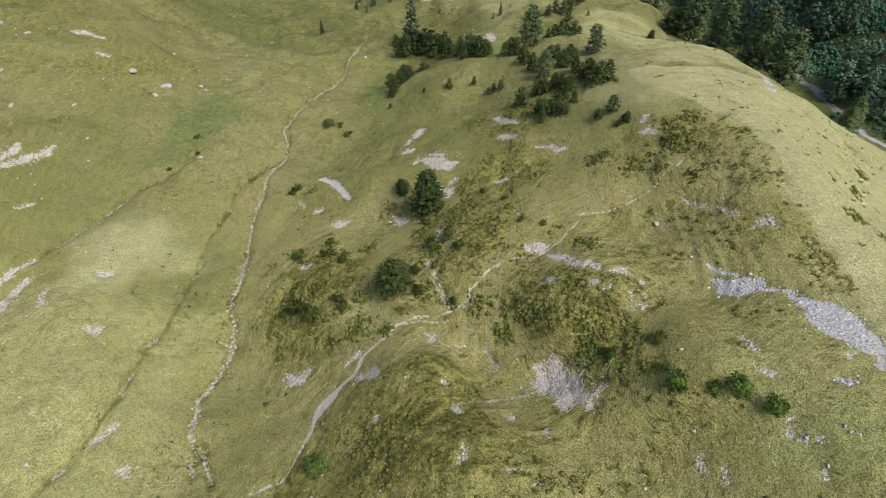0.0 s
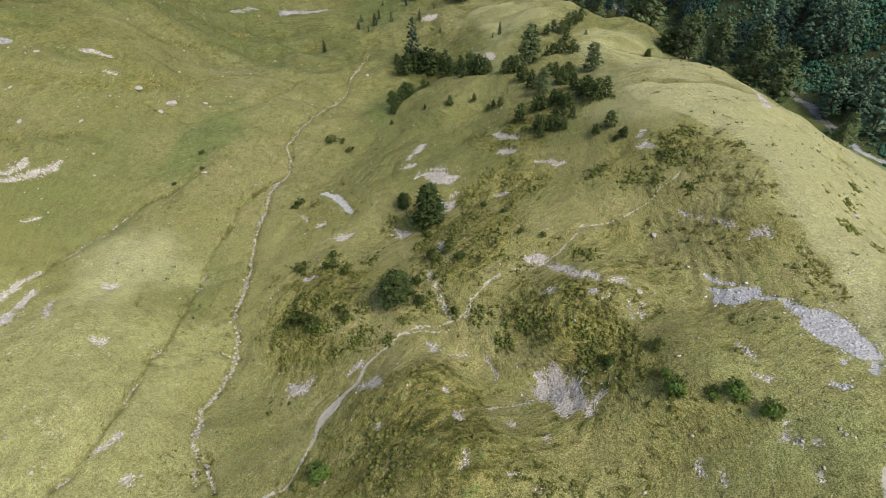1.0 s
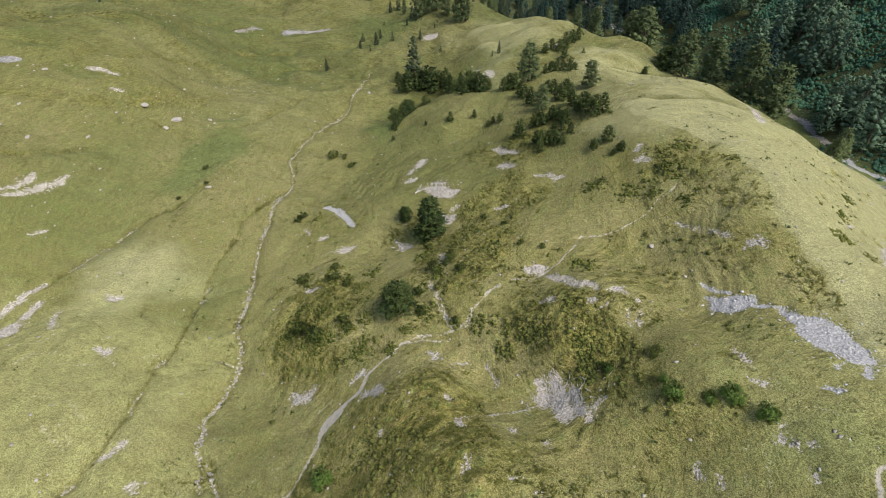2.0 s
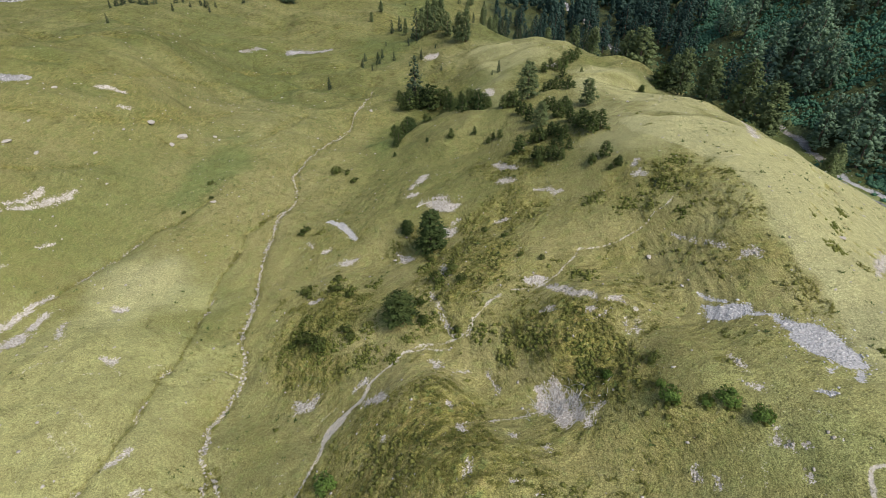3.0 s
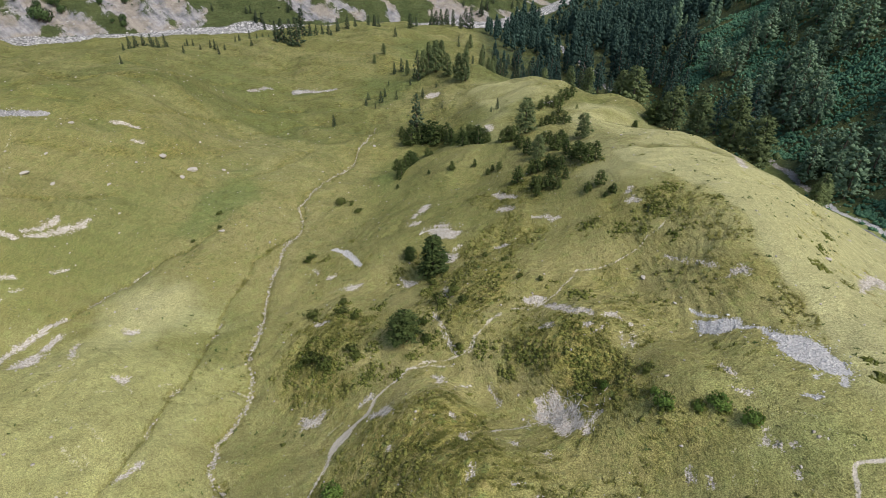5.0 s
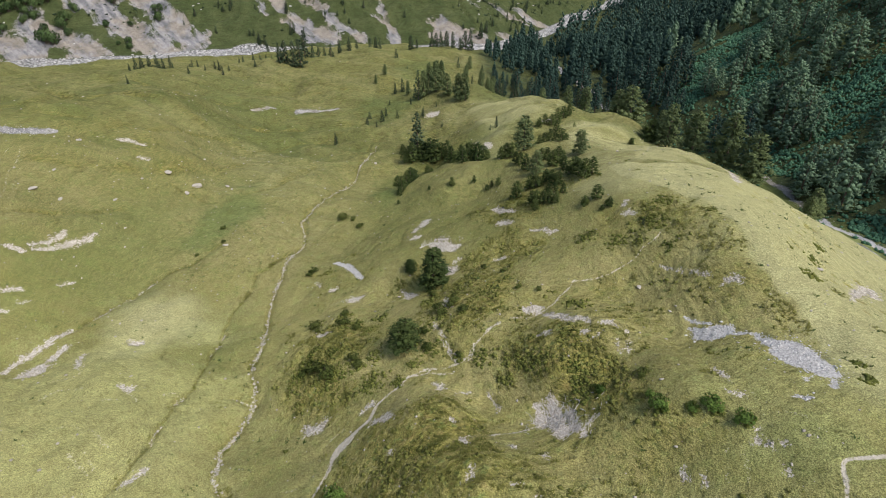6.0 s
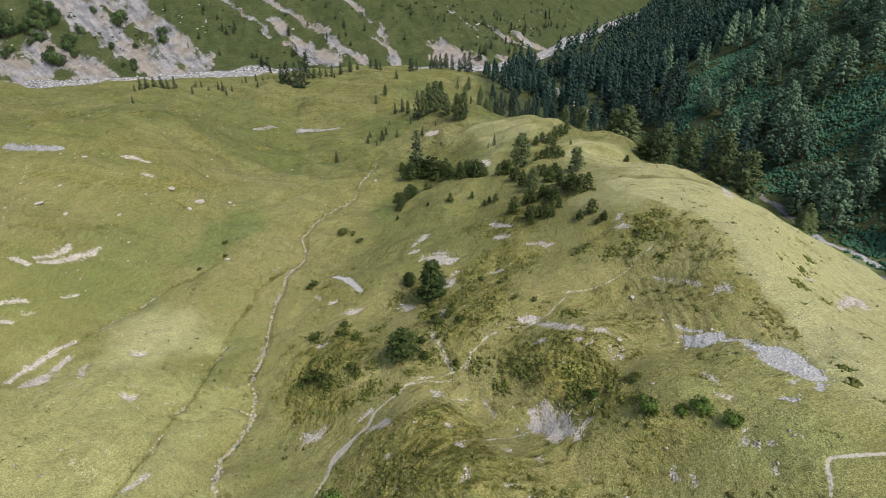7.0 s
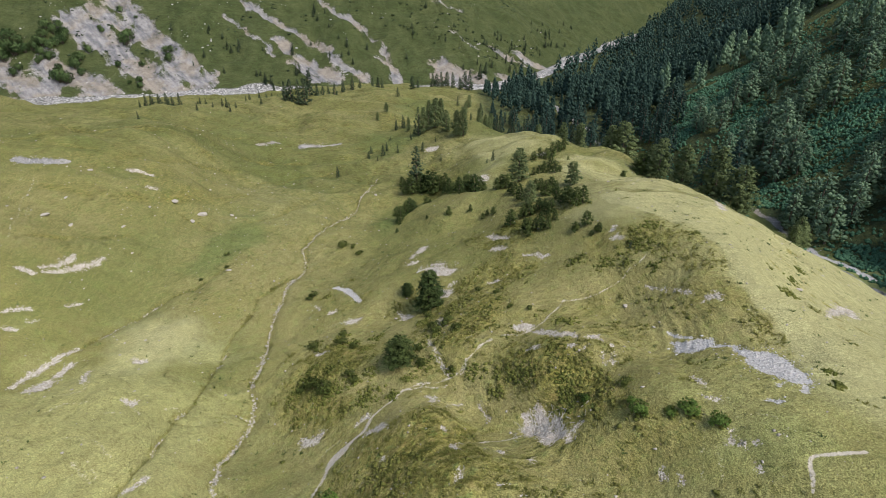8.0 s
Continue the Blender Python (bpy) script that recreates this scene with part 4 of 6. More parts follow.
FAR_SLOPE_GROUPS = [(19.3, 525.7, 4.2), (26.6, 518.9, 3.7), (61.1, 540.1, 4.9), (74.8, 546.1, 5.5), (86.7, 554.6, 5.1), (97.2, 571.8, 6.7), (105, 586.6, 5.3), (111.3, 589.7, 5.9), (-7.6, 503.5, 3.2), (-30.5, 481.7, 5.8), (-9.7, 484.6, 4.1), (34.5, 476.8, 9.9), (29.5, 467.9, 12.5), (39.9, 488.6, 6.9), (53.2, 504.7, 4.7), (69.1, 514.4, 7.2), (45.8, 505.1, 3.3), (27.8, 484.7, 5), (15.9, 478.7, 5.4), (71, 486.2, 7), (88.7, 548.1, 5.1), (119.5, 625.7, 5.5), (135.6, 650.4, 4.6), (83.3, 575.8, 3.1), (60.5, 569.3, 3), (101, 623.8, 3.8), (48.4, 547.3, 2.9), (17.4, 550.4, 2.8), (110.9, 656, 3.4), (131.8, 667.7, 3.5)]

# ---- the ground: one sheet to the horizon ----
def ellipse(x, y, cx, cy, a, b, turn=0.0):
    c, s = math.cos(radians(turn)), math.sin(radians(turn))
    u, v = (x - cx) * c + (y - cy) * s, (y - cy) * c - (x - cx) * s
    return np.sqrt((u / a) ** 2 + (v / b) ** 2)


# vegetation and painted sun: (x, y, half width, half length, turn in degrees, strength)
HEATH = [(10, 58, 42, 44, 10, 0.32), (-22, 64, 9, 15, 0, 0.75), (-4, 36, 13, 14, -25, 0.75), (4, 74, 10, 16, 10, 0.75), (14, 52, 9, 8, 0, 0.75), (20, 44, 8, 6, -30, 0.8), (18, 30, 14, 7, 0, 0.35), (45, 78, 6, 20, 10, 0.45), (40, 62, 7, 8, 0, 0.4), (36, 90, 10, 9, 0, 0.42), (12, 92, 10, 12, 0, 0.6), (27, 32, 7, 5, -25, 0.4), (20, 118, 14, 14, 0, 0.45), (-98, 158, 28, 9, 0, 0.35), (-26, 100, 8, 14, 0, 0.35)]
LUSH = [(-62, 132, 8, 22, -10, 0.9), (-19, 152, 4, 16, 10, 1.0), (-24, 242, 16, 22, 0, 0.8), (-80, 110, 16, 30, 0, 0.4), (-48, 70, 12, 20, 0, 0.3), (-14, 310, 14, 26, 0, 0.7), (-90, 235, 16, 16, 0, 0.5), (108, 120, 8, 60, 15, 0.9), (37, 27, 6, 4, 0, 0.6)]
# dry pale grass; the entry at (-62, 82) paints a dappled sun patch
DRY_SUNLIT = [(64, 90, 17, 48, -6, 0.9), (56, 150, 22, 36, 18, 0.8), (26, 205, 22, 30, 15, 0.75), (-62, 82, 11, 14, 20, 0.95), (40, 112, 12, 16, 0, 0.6), (54, 40, 9, 24, 0, 0.95), (12, 172, 10, 16, 0, 0.5), (70, 40, 14, 24, 0, 0.9), (-56, 170, 18, 40, 10, 0.25)]
# patches brightened by colour where the sun breaks through the cloud
SUNLIT = [(-58, 36, 34, 34, 0, 0.7), (-62, 64, 18, 16, 0, 0.65), (38, 32, 14, 12, 0, 0.45), (-100, 190, 30, 14, 0, 0.2), (20, 20, 20, 8, 0, 0.35), (-130, 215, 30, 12, 0, 0.2)]


def zones(x, y, spots):
    wob = 0.38 * ripple(x, y, 9, 21) + 0.22 * ripple(x, y, 3.5, 22)
    out = np.zeros(len(x))
    for cx, cy, a, b, turn, k in spots:
        out = np.maximum(out, k * smooth(1.35, 0.45, ellipse(x, y, cx, cy, a, b, turn) + wob))
    return out


def band(d, half):
    return np.clip(0.5 + (half - d) / 1.2, 0, 1)


def far_marks(x, y):
    """Bare gullies and slides of the far valley side."""
    wx, wy = x + 3 * ripple(x, y, 17, 31) + 2.5 * ripple(x, y, 5, 32), y + 3 * ripple(x, y, 13, 33)
    out = np.zeros(len(x))
    torn = 0.5 * ripple(x, y, 11, 34) + 0.34 * ripple(x, y, 4, 35)
    for half, line in FAR_SLIDES:
        e, _, _ = along(wx, wy, line)
        out = np.maximum(out, np.clip(0.46 + torn * min(1, half / 4) + (half - e) / (2.5 + 0.6 * half), 0, 1))
    return out


def dashes():
    """Short trampled steps across the east slope: place and half length."""
    r = random.Random(17)
    out = []
    for _ in range(90):
        k = r.random()
        out.append((r.uniform(50, 62) + 22 * k + r.uniform(0, 14), 50 + 95 * k + r.uniform(-8, 8), r.uniform(0.6, 1.5)))
    return out


DASHES = dashes()


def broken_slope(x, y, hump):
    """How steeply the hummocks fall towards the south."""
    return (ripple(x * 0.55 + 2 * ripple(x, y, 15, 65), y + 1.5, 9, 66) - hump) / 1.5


def detail(x, y):
    """Height and cover of the ground."""
    z = broad(x, y)
    d, run, side = along(x, y, RIVER)
    s = d * side
    close = smooth(420, 300, y) * smooth(-40, 0, y)
    rough_far = smooth(8, 30, s)
    z = z + close * (0.55 * ripple(x, y, 13, 1) + 0.30 * ripple(x, y, 5.5, 2)) + 0.10 * close * ripple(x, y, 1.7, 3)
    z = z + (2.0 * ripple(x, y, 34, 4) + 1.3 * ripple(x, y, 15, 18) + 0.5 * ripple(x, y, 6.5, 25)) * smooth(110, 210, y) * smooth(0, -20, s)
    fold, knob = ripple(x + 4 * ripple(x, y, 20, 27), y, 31, 28), ripple(x, y, 7.5, 29)
    far_fold = smooth(120, 180, y) * smooth(0, -20, s)
    shelf = ripple(x * 0.4 + 3 * ripple(x, y, 30, 36), y + 0.12 * x, 21, 37)
    z = z + 2.2 * smooth(-0.16, 0.16, shelf) * far_fold
    z = z + 2.4 * np.abs(fold) * far_fold + close * 0.55 * np.abs(knob)
    hump = ripple(x * 0.55 + 2 * ripple(x, y, 15, 65), y, 9, 66)
    z = z + (1.7 * hump + 0.6 * ripple(x * 0.6, y, 4, 67)) * far_fold
    steps = np.sin(z * 6.283 / 0.8 + 4 * ripple(x, y, 8, 19)) * smooth(-0.1, 0.5, ripple(x, y, 13, 20) + 0.15)
    z = z + (0.06 + 0.05 * ripple(x, y, 4, 24)) * steps * close * smooth(150, 110, y)
    z = z + rough_far * (1.6 * ripple(x, y, 9, 7) + 0.8 * ripple(x, y, 4, 8))
    cover = {"heath": zones(x, y, HEATH), "lush": zones(x, y, LUSH), "dry": zones(x, y, DRY_SUNLIT), "sunlit": zones(x, y, SUNLIT)}
    # creases, scarps, hollows and south faces get relief shade as darker cover
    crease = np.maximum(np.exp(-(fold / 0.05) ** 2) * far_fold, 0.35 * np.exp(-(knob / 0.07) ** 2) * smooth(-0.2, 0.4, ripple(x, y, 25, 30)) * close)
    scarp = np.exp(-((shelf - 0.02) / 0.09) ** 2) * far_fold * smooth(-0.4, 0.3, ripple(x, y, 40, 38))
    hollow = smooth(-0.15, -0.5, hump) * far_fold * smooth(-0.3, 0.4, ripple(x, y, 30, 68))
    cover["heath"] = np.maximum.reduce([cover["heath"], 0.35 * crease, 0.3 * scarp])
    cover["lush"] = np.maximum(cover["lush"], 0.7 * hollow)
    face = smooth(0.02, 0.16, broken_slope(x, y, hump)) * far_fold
    cover["sedge_shade"] = np.clip(np.maximum.reduce([0.5 * np.exp(-(fold / 0.03) ** 2) * far_fold, 0.35 * scarp, 0.4 * face, 0.4 * hollow]), 0, 1)
    e, _, hand = along(x + 0.8 * ripple(x, y, 3, 23), y, CREST_EDGE)
    over = np.where((y > 30) & (y < 120) & (x > 40), e * hand, -9)
    cover["heath"] = cover["heath"] * smooth(0.6, -0.6, over)
    cover["heath"] = np.maximum(cover["heath"], 0.6 * smooth(-7, -2, over) * smooth(0.6, -0.4, over) * smooth(38, 46, y) * (over > -8) * (0.75 + 0.25 * ripple(x, y, 4, 53)))
    cover["dry"] = np.maximum(cover["dry"], 0.95 * smooth(-0.8, 0.8, over) * smooth(34, 50, y))
    z = z + cover["heath"] * (0.35 * ripple(x, y, 2.2, 9) + 0.18 * ripple(x, y, 1.0, 10)) * (y < 140)
    for cx, cy, a in DASHES:
        near = np.nonzero((np.abs(x - cx) < 3) & (np.abs(y - cy) < 3))[0]
        if len(near):
            r = ellipse(x[near], y[near], cx, cy, a, 0.35, -62)
            cover["heath"][near] = np.maximum(cover["heath"][near], smooth(1.5, 0.6, r))
            z[near] -= 0.25 * smooth(1.6, 0.5, r)
    h = broad(x, y)
    line = ripple(h * 3.1 + 0.9 * ripple(x, y, 7, 54), (x + 0.6 * y) * 0.11, 1.0, 55) + 0.5 * ripple(h * 7 + ripple(x, y, 4, 56), (x - y) * 0.2, 1.0, 57)
    cover["tread"] = line * smooth(-0.3, 0.6, ripple(x, y, 16, 58)) * smooth(10, 0, s) * (0.45 + 0.55 * smooth(-45, -25, x))
    z = z + 0.06 * cover["tread"] * smooth(420, 300, y)
    bare = {kind: np.zeros(len(x)) for kind in ("track", "path", "faint", "stony", "pale", "grey", "litter")}
    wx, wy = x + 0.35 * ripple(x, y, 2.4, 11), y + 0.35 * ripple(x, y, 2.4, 12)
    for kind, line in MARKS:
        pad = line[:, 2].max() + 4.5
        near = np.nonzero((x > line[:, 0].min() - pad) & (x < line[:, 0].max() + pad) & (y > line[:, 1].min() - pad) & (y < line[:, 1].max() + pad))[0]
        if not len(near):
            continue
        e, r, _ = along(wx[near], wy[near], line[:, :2])
        half = WIDTHS[kind] * np.interp(r, np.r_[0, np.cumsum(np.hypot(*np.diff(line[:, :2], axis=0).T))], line[:, 2])
        if kind == "bank":
            rough = np.exp(-(e / (half + 0.5)) ** 2) * (0.65 + 0.35 * ripple(x[near], y[near], 7, 97))
            cover["heath"][near] = np.maximum(cover["heath"][near], 0.75 * rough)
            cover["sedge_shade"][near] = np.maximum(cover["sedge_shade"][near], 0.35 * rough)
            z[near] -= 0.5 * np.exp(-((e - 0.6 * half) / (half + 0.6)) ** 2)
            continue
        if kind == "stony":
            half = half * np.interp(y[near], [65, 110], [1, 0.55])
        if kind == "rill":
            # furrow floor: coarser grass, its shade painted in as well
            cover["heath"][near] = np.maximum(cover["heath"][near], 0.5 * np.exp(-(e / (half + 0.25)) ** 2))
            broken = 0.35 + 0.45 * ripple(r, r * 0, 2.1, 13)
            cover["sedge_shade"][near] = np.maximum(cover["sedge_shade"][near], broken * np.exp(-(e / (half + 0.12)) ** 2))
            z[near] -= 0.3 * np.exp(-(e / (half + 0.3)) ** 2) + 0.35 * np.exp(-(e / 2.8) ** 2)
            continue
        bare[kind][near] = np.maximum(bare[kind][near], np.clip(0.5 + (half - e) / 1.6, 0, 1))
        if kind == "stony":
            cover["heath"][near] = np.maximum(cover["heath"][near], 0.5 * np.exp(-((e - half - 0.3) / 0.4) ** 2))
            z[near] -= 0.4 * np.exp(-(e / (half + 0.7)) ** 2) + 0.45 * np.exp(-(e / 3.5) ** 2)
        else:
            z[near] -= (0.12 if kind in ("track", "path", "faint") else 0.22) * smooth(1.0, -0.3, e - half)
    grey = bare["grey"]
    faraway = np.where(y > 140, grey, 0)
    bed = np.clip(0.5 + (9 + 4 * ripple(run, s, 25, 16) - np.abs(s)) / 4, 0, 1)
    fan = np.clip(0.5 + (1 - ellipse(x, y, -140, 432, 22, 13)) * 3, 0, 1)
    stream, _, _ = along(wx, wy, [(v[0], v[1]) for v in EAST_BROOK])
    slide = np.zeros(len(x))
    beyond = s > -5
    slide[beyond] = far_marks(x[beyond], y[beyond])
    slide = np.maximum(slide, faraway)
    pebbles = np.maximum.reduce([bed, fan, band(stream, 1.3 + 0.6 * ripple(x, y, 6, 17))])
    bare["grey"] = grey * (faraway < 0.01)
    z = z - 0.6 * np.exp(-(stream / 2.5) ** 2) - 2.0 * smooth(0.4, 1, slide) * rough_far * smooth(14, 20, s) + 1.1 * ripple(x + y * 0.5, y * 0.3, 5, 64) * slide * rough_far
    brook = np.interp(y, [v[1] for v in EAST_BROOK], [v[0] for v in EAST_BROOK])
    # forest floor mask, which also carries the painted shade under the trees
    wood_shade = np.maximum(smooth(2, 14, x - brook), smooth(254, 270, y) * smooth(14, 30, x)) * (s < 0)
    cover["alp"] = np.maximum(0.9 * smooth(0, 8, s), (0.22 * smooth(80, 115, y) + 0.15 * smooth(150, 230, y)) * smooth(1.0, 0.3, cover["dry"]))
    cover["wood_shade"] = 0.92 * wood_shade * smooth(0.7, 1.1, ellipse(x, y, *GLADE, -10) + 0.25 * ripple(x, y, 5, 95))
    cover["lush"] = np.maximum(cover["lush"], 0.8 * smooth(2, 12, x - 92 - 0.1 * np.maximum(120 - y, 0)) * (s < 0))
    cover.update(bare, slide=slide, pebbles=pebbles)
    return z, cover


def build_ground():
    ys = np.concatenate([np.arange(-420, 10, 15), np.arange(10, 130, 0.36), np.arange(130, 260, 0.66), np.arange(260, 410, 1.2), np.arange(410, 640, 2.0), np.arange(640, 1000, 9), np.arange(1000, 1700, 50)])
    core = np.linspace(-1, 1, 560)
    side = np.array([1.04, 1.1, 1.2, 1.35, 1.6, 2.0, 2.7, 4.0])
    u = np.concatenate([-side[::-1], core, side])
    width = np.maximum(96, 0.80 * (ys + 40))
    outer = np.maximum(1, np.abs(u)) - 1
    x = (np.clip(u, -1, 1)[None, :] * width[:, None] + np.sign(u)[None, :] * (outer * 420)[None, :]).ravel()
    y = np.repeat(ys, len(u))
    z, cover = detail(x, y)
    nx, ny = len(u), len(ys)
    i = (np.arange(ny - 1)[:, None] * nx + np.arange(nx - 1)[None, :]).ravel()
    quads = np.stack([i, i + 1, i + nx + 1, i + nx], 1)
    me = bpy.data.meshes.new("ground")
    me.vertices.add(len(x))
    me.vertices.foreach_set("co", np.stack([x, y, z], 1).ravel())
    me.loops.add(quads.size)
    me.loops.foreach_set("vertex_index", quads.ravel().astype(np.int32))
    me.polygons.add(len(quads))
    me.polygons.foreach_set("loop_start", np.arange(0, quads.size, 4, dtype=np.int32))
    me.polygons.foreach_set("use_smooth", np.ones(len(quads), bool))
    me.update(calc_edges=True)
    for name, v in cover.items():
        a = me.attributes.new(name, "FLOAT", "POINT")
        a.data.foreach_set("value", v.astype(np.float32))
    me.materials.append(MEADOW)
    return tagged(new("ground", me), "hummocky alpine meadow with trails, scree and rills", "ground", kind="structure")


ground = build_ground()


def bare_ground(cover):
    return np.maximum.reduce([cover[kind] for kind in ("track", "path", "stony", "pale", "grey", "litter")])


def ground_at(x, y):
    return detail(np.atleast_1d(np.asarray(x, float)), np.atleast_1d(np.asarray(y, float)))

# ---- trees and bushes ----
def mesh_from(name, verts, faces, mat, smooth_faces=False):
    me = bpy.data.meshes.new(name)
    me.from_pydata([tuple(v) for v in verts], [], faces)
    me.materials.append(mat)
    if smooth_faces:
        me.polygons.foreach_set("use_smooth", np.ones(len(faces), bool))
    me.update()
    return me


def soften(me, normals):
    """Shade a crown's sprays as one rounded mass."""
    me.polygons.foreach_set("use_smooth", np.ones(len(me.polygons), bool))
    me.normals_split_custom_set_from_vertices(normals.tolist())


def unit(v):
    return v / np.maximum(np.linalg.norm(v, axis=-1, keepdims=True), 1e-9)


def blades(p, d, length, width, rng, tip=0.35, facing=None):
    """Tapered quads that start at p and run along d, with their flat sides and fronts to a facing."""
    d = unit(d)
    turn = unit(rng.normal(size=p.shape))
    side = unit(np.cross(d, turn if facing is None else unit(facing) + 0.45 * turn))
    w, l = width[:, None] * 0.5, length[:, None]
    if facing is not None:
        side = side * np.where((np.cross(side, d) * facing).sum(1, keepdims=True) < 0, -1, 1)
    v = np.stack([p - side * w, p + side * w, p + d * l + side * w * tip, p + d * l - side * w * tip], 1).reshape(-1, 3)
    f = np.arange(len(v)).reshape(-1, 4).tolist()
    return v, f


ICO = (1 + 5 ** 0.5) / 2
ICO_V = unit(np.array([(-1, ICO, 0), (1, ICO, 0), (-1, -ICO, 0), (1, -ICO, 0), (0, -1, ICO), (0, 1, ICO), (0, -1, -ICO), (0, 1, -ICO), (ICO, 0, -1), (ICO, 0, 1), (-ICO, 0, -1), (-ICO, 0, 1)]))
ICO_F = np.array([(0, 11, 5), (0, 5, 1), (0, 1, 7), (0, 7, 10), (0, 10, 11), (1, 5, 9), (5, 11, 4), (11, 10, 2), (10, 7, 6), (7, 1, 8), (3, 9, 4), (3, 4, 2), (3, 2, 6), (3, 6, 8), (3, 8, 9), (4, 9, 5), (2, 4, 11), (6, 2, 10), (8, 6, 7), (9, 8, 1)])


OCTA_V = np.array([(1, 0, 0), (-1, 0, 0), (0, 1, 0), (0, -1, 0), (0, 0, 1), (0, 0, -1)], float)
OCTA_F = np.array([(0, 2, 4), (2, 1, 4), (1, 3, 4), (3, 0, 4), (2, 0, 5), (1, 2, 5), (3, 1, 5), (0, 3, 5)])


def clumps(centres, out, radii, rng):
    """Uneven lumps of foliage: their long way along out. Gives vertices, faces and normals."""
    n = len(centres)
    u = unit(out * np.array([1, 1, 0]) + 1e-6)
    w = np.cross([0, 0, 1], u)
    k = OCTA_V[None] * rng.uniform(0.85, 1.5, (n, 6, 1))
    k = k * radii[:, None]
    turn = rng.uniform(0, 1.57, n)[:, None]
    k = np.stack([k[..., 0] * np.cos(turn) - k[..., 1] * np.sin(turn), k[..., 0] * np.sin(turn) + k[..., 1] * np.cos(turn), k[..., 2]], 2)
    v = centres[:, None] + k[..., :1] * u[:, None] + k[..., 1:2] * w[:, None] + k[..., 2:] * np.array([0, 0, 1.0])
    f = (OCTA_F[None] + 6 * np.arange(n)[:, None, None]).reshape(-1, 3)
    return v.reshape(-1, 3), f, unit((v - centres[:, None]).reshape(-1, 3))


def rods(paths, sides=5):
    """Tapered rods: each a list of (point, radius)."""
    verts, faces = [], []
    for path in paths:
        start = len(verts)
        for i, (p, r) in enumerate(path):
            p = np.asarray(p, float)
            q = np.asarray(path[min(i + 1, len(path) - 1)][0], float) - np.asarray(path[max(i - 1, 0)][0], float)
            q = unit(q)
            a = unit(np.cross(q, [0.31, 0.92, 0.17]))
            b = np.cross(q, a)
            for k in range(sides):
                t = 2 * math.pi * k / sides
                verts.append(p + r * (math.cos(t) * a + math.sin(t) * b))
        for i in range(len(path) - 1):
            for k in range(sides):
                a0, b0 = start + i * sides + k, start + i * sides + (k + 1) % sides
                faces.append((a0, b0, b0 + sides, a0 + sides))
    return verts, faces


def conifer(name, seed, leaf, spread, branches, per, droop, low, power, size, label, category, group):
    """A conifer ten metres tall, of trunk with limbs and a crown of needle sprays."""
    rng = np.random.default_rng(seed)
    h, paths, pts, dirs, lumps = 10.0, [], [], [], []
    lean = rng.normal(0, 0.12, 2)
    axis = [((lean[0] * t * t, lean[1] * t * t, h * t), 0.17 * (1 - t) ** 0.8 + 0.012) for t in np.linspace(0, 0.985, 7)]
    paths.append([((0, 0, -0.7), 0.22)] + axis)
    fat = 1 + 0.22 * rng.normal(size=8)
    for i in range(branches):
        t = low + (0.97 - low) * ((i + rng.random()) / branches)
        a = i * 2.399 + rng.normal(0, 0.4)
        bulge = min(1.0, (t - low) / 0.16 + 0.45)
        reach = spread * h * bulge * (1 - t) ** power * rng.uniform(0.66, 1.2) * np.interp((a % 6.283) / 6.283 * 7, range(8), fat)
        reach = max(reach, 0.35)
        out = np.array([math.cos(a), math.sin(a), 0])
        base = np.array([lean[0] * t * t, lean[1] * t * t, h * t])
        end = base + out * reach + np.array([0, 0, droop * reach])
        if i % 6 == 0 and reach > 0.8:
            paths.append([(base, 0.035 + 0.02 * (1 - t)), ((base + end) / 2 + np.array([0, 0, 0.05 * reach]), 0.022), (base + (end - base) * 0.92, 0.008)])
        if branches < 100 or i % 2 == 0:
            lumps.append((base + rng.uniform(0.3, 0.85) * (end - base) + np.array([0, 0, 0.1]), out, (0.17 * reach + 0.09, 0.15 * reach + 0.09, 0.14 * reach + 0.16)))
        n = max(3, int(per * (0.35 + reach / (spread * h))))
        f = rng.uniform(0.16, 1.0, n) ** 0.75
        p = base + f[:, None] * (end - base) + np.stack([np.zeros(n), np.zeros(n), 0.22 * reach * f * (1 - f)], 1)
        across = np.cross(out, [0, 0, 1])
        p = p + across * (rng.normal(0, 0.16, n) * reach * (0.4 + 0.6 * f))[:, None] + rng.normal(0, 0.06, (n, 3))
        pts.append(p)
        dirs.append(out * 0.75 + across * rng.normal(0, 0.75, n)[:, None] + np.stack([np.zeros(n), np.zeros(n), rng.normal(0.25, 0.5, n)], 1))
    top = 14
    pts.append(np.stack([np.full(top, lean[0]), np.full(top, lean[1]), rng.uniform(h * 0.93, h * 0.985, top)], 1))
    dirs.append(np.stack([rng.normal(0, 0.6, top), rng.normal(0, 0.6, top), np.full(top, 0.8)], 1))
    pts, dirs = np.concatenate(pts), np.concatenate(dirs)
    facing = unit(pts * np.array([1, 1, 0]) + 1e-3) * 0.8 + np.array([0, 0, 0.75])
    v, f = blades(pts, dirs, size * rng.uniform(0.7, 1.35, len(pts)), size * 0.62 * rng.uniform(0.7, 1.3, len(pts)), rng, 0.35, facing)
    root = tagged(new(name), label, category, group)
    tv, tf = rods(paths)
    lv, lf, ln = clumps(*(np.array(a) for a in zip(*lumps)), rng)
    normals = np.concatenate([np.repeat(unit(unit(facing) + 0.35 * rng.normal(size=pts.shape)), 4, 0), ln])
    crown = mesh_from("crown", np.concatenate([v, lv]), f + (lf + len(v)).tolist(), leaf)
    soften(crown, normals)
    for part_name, me in (("trunk", mesh_from("trunk", tv, tf, BARK, True)), ("crown", crown)):
        new(part_name, me).parent = root
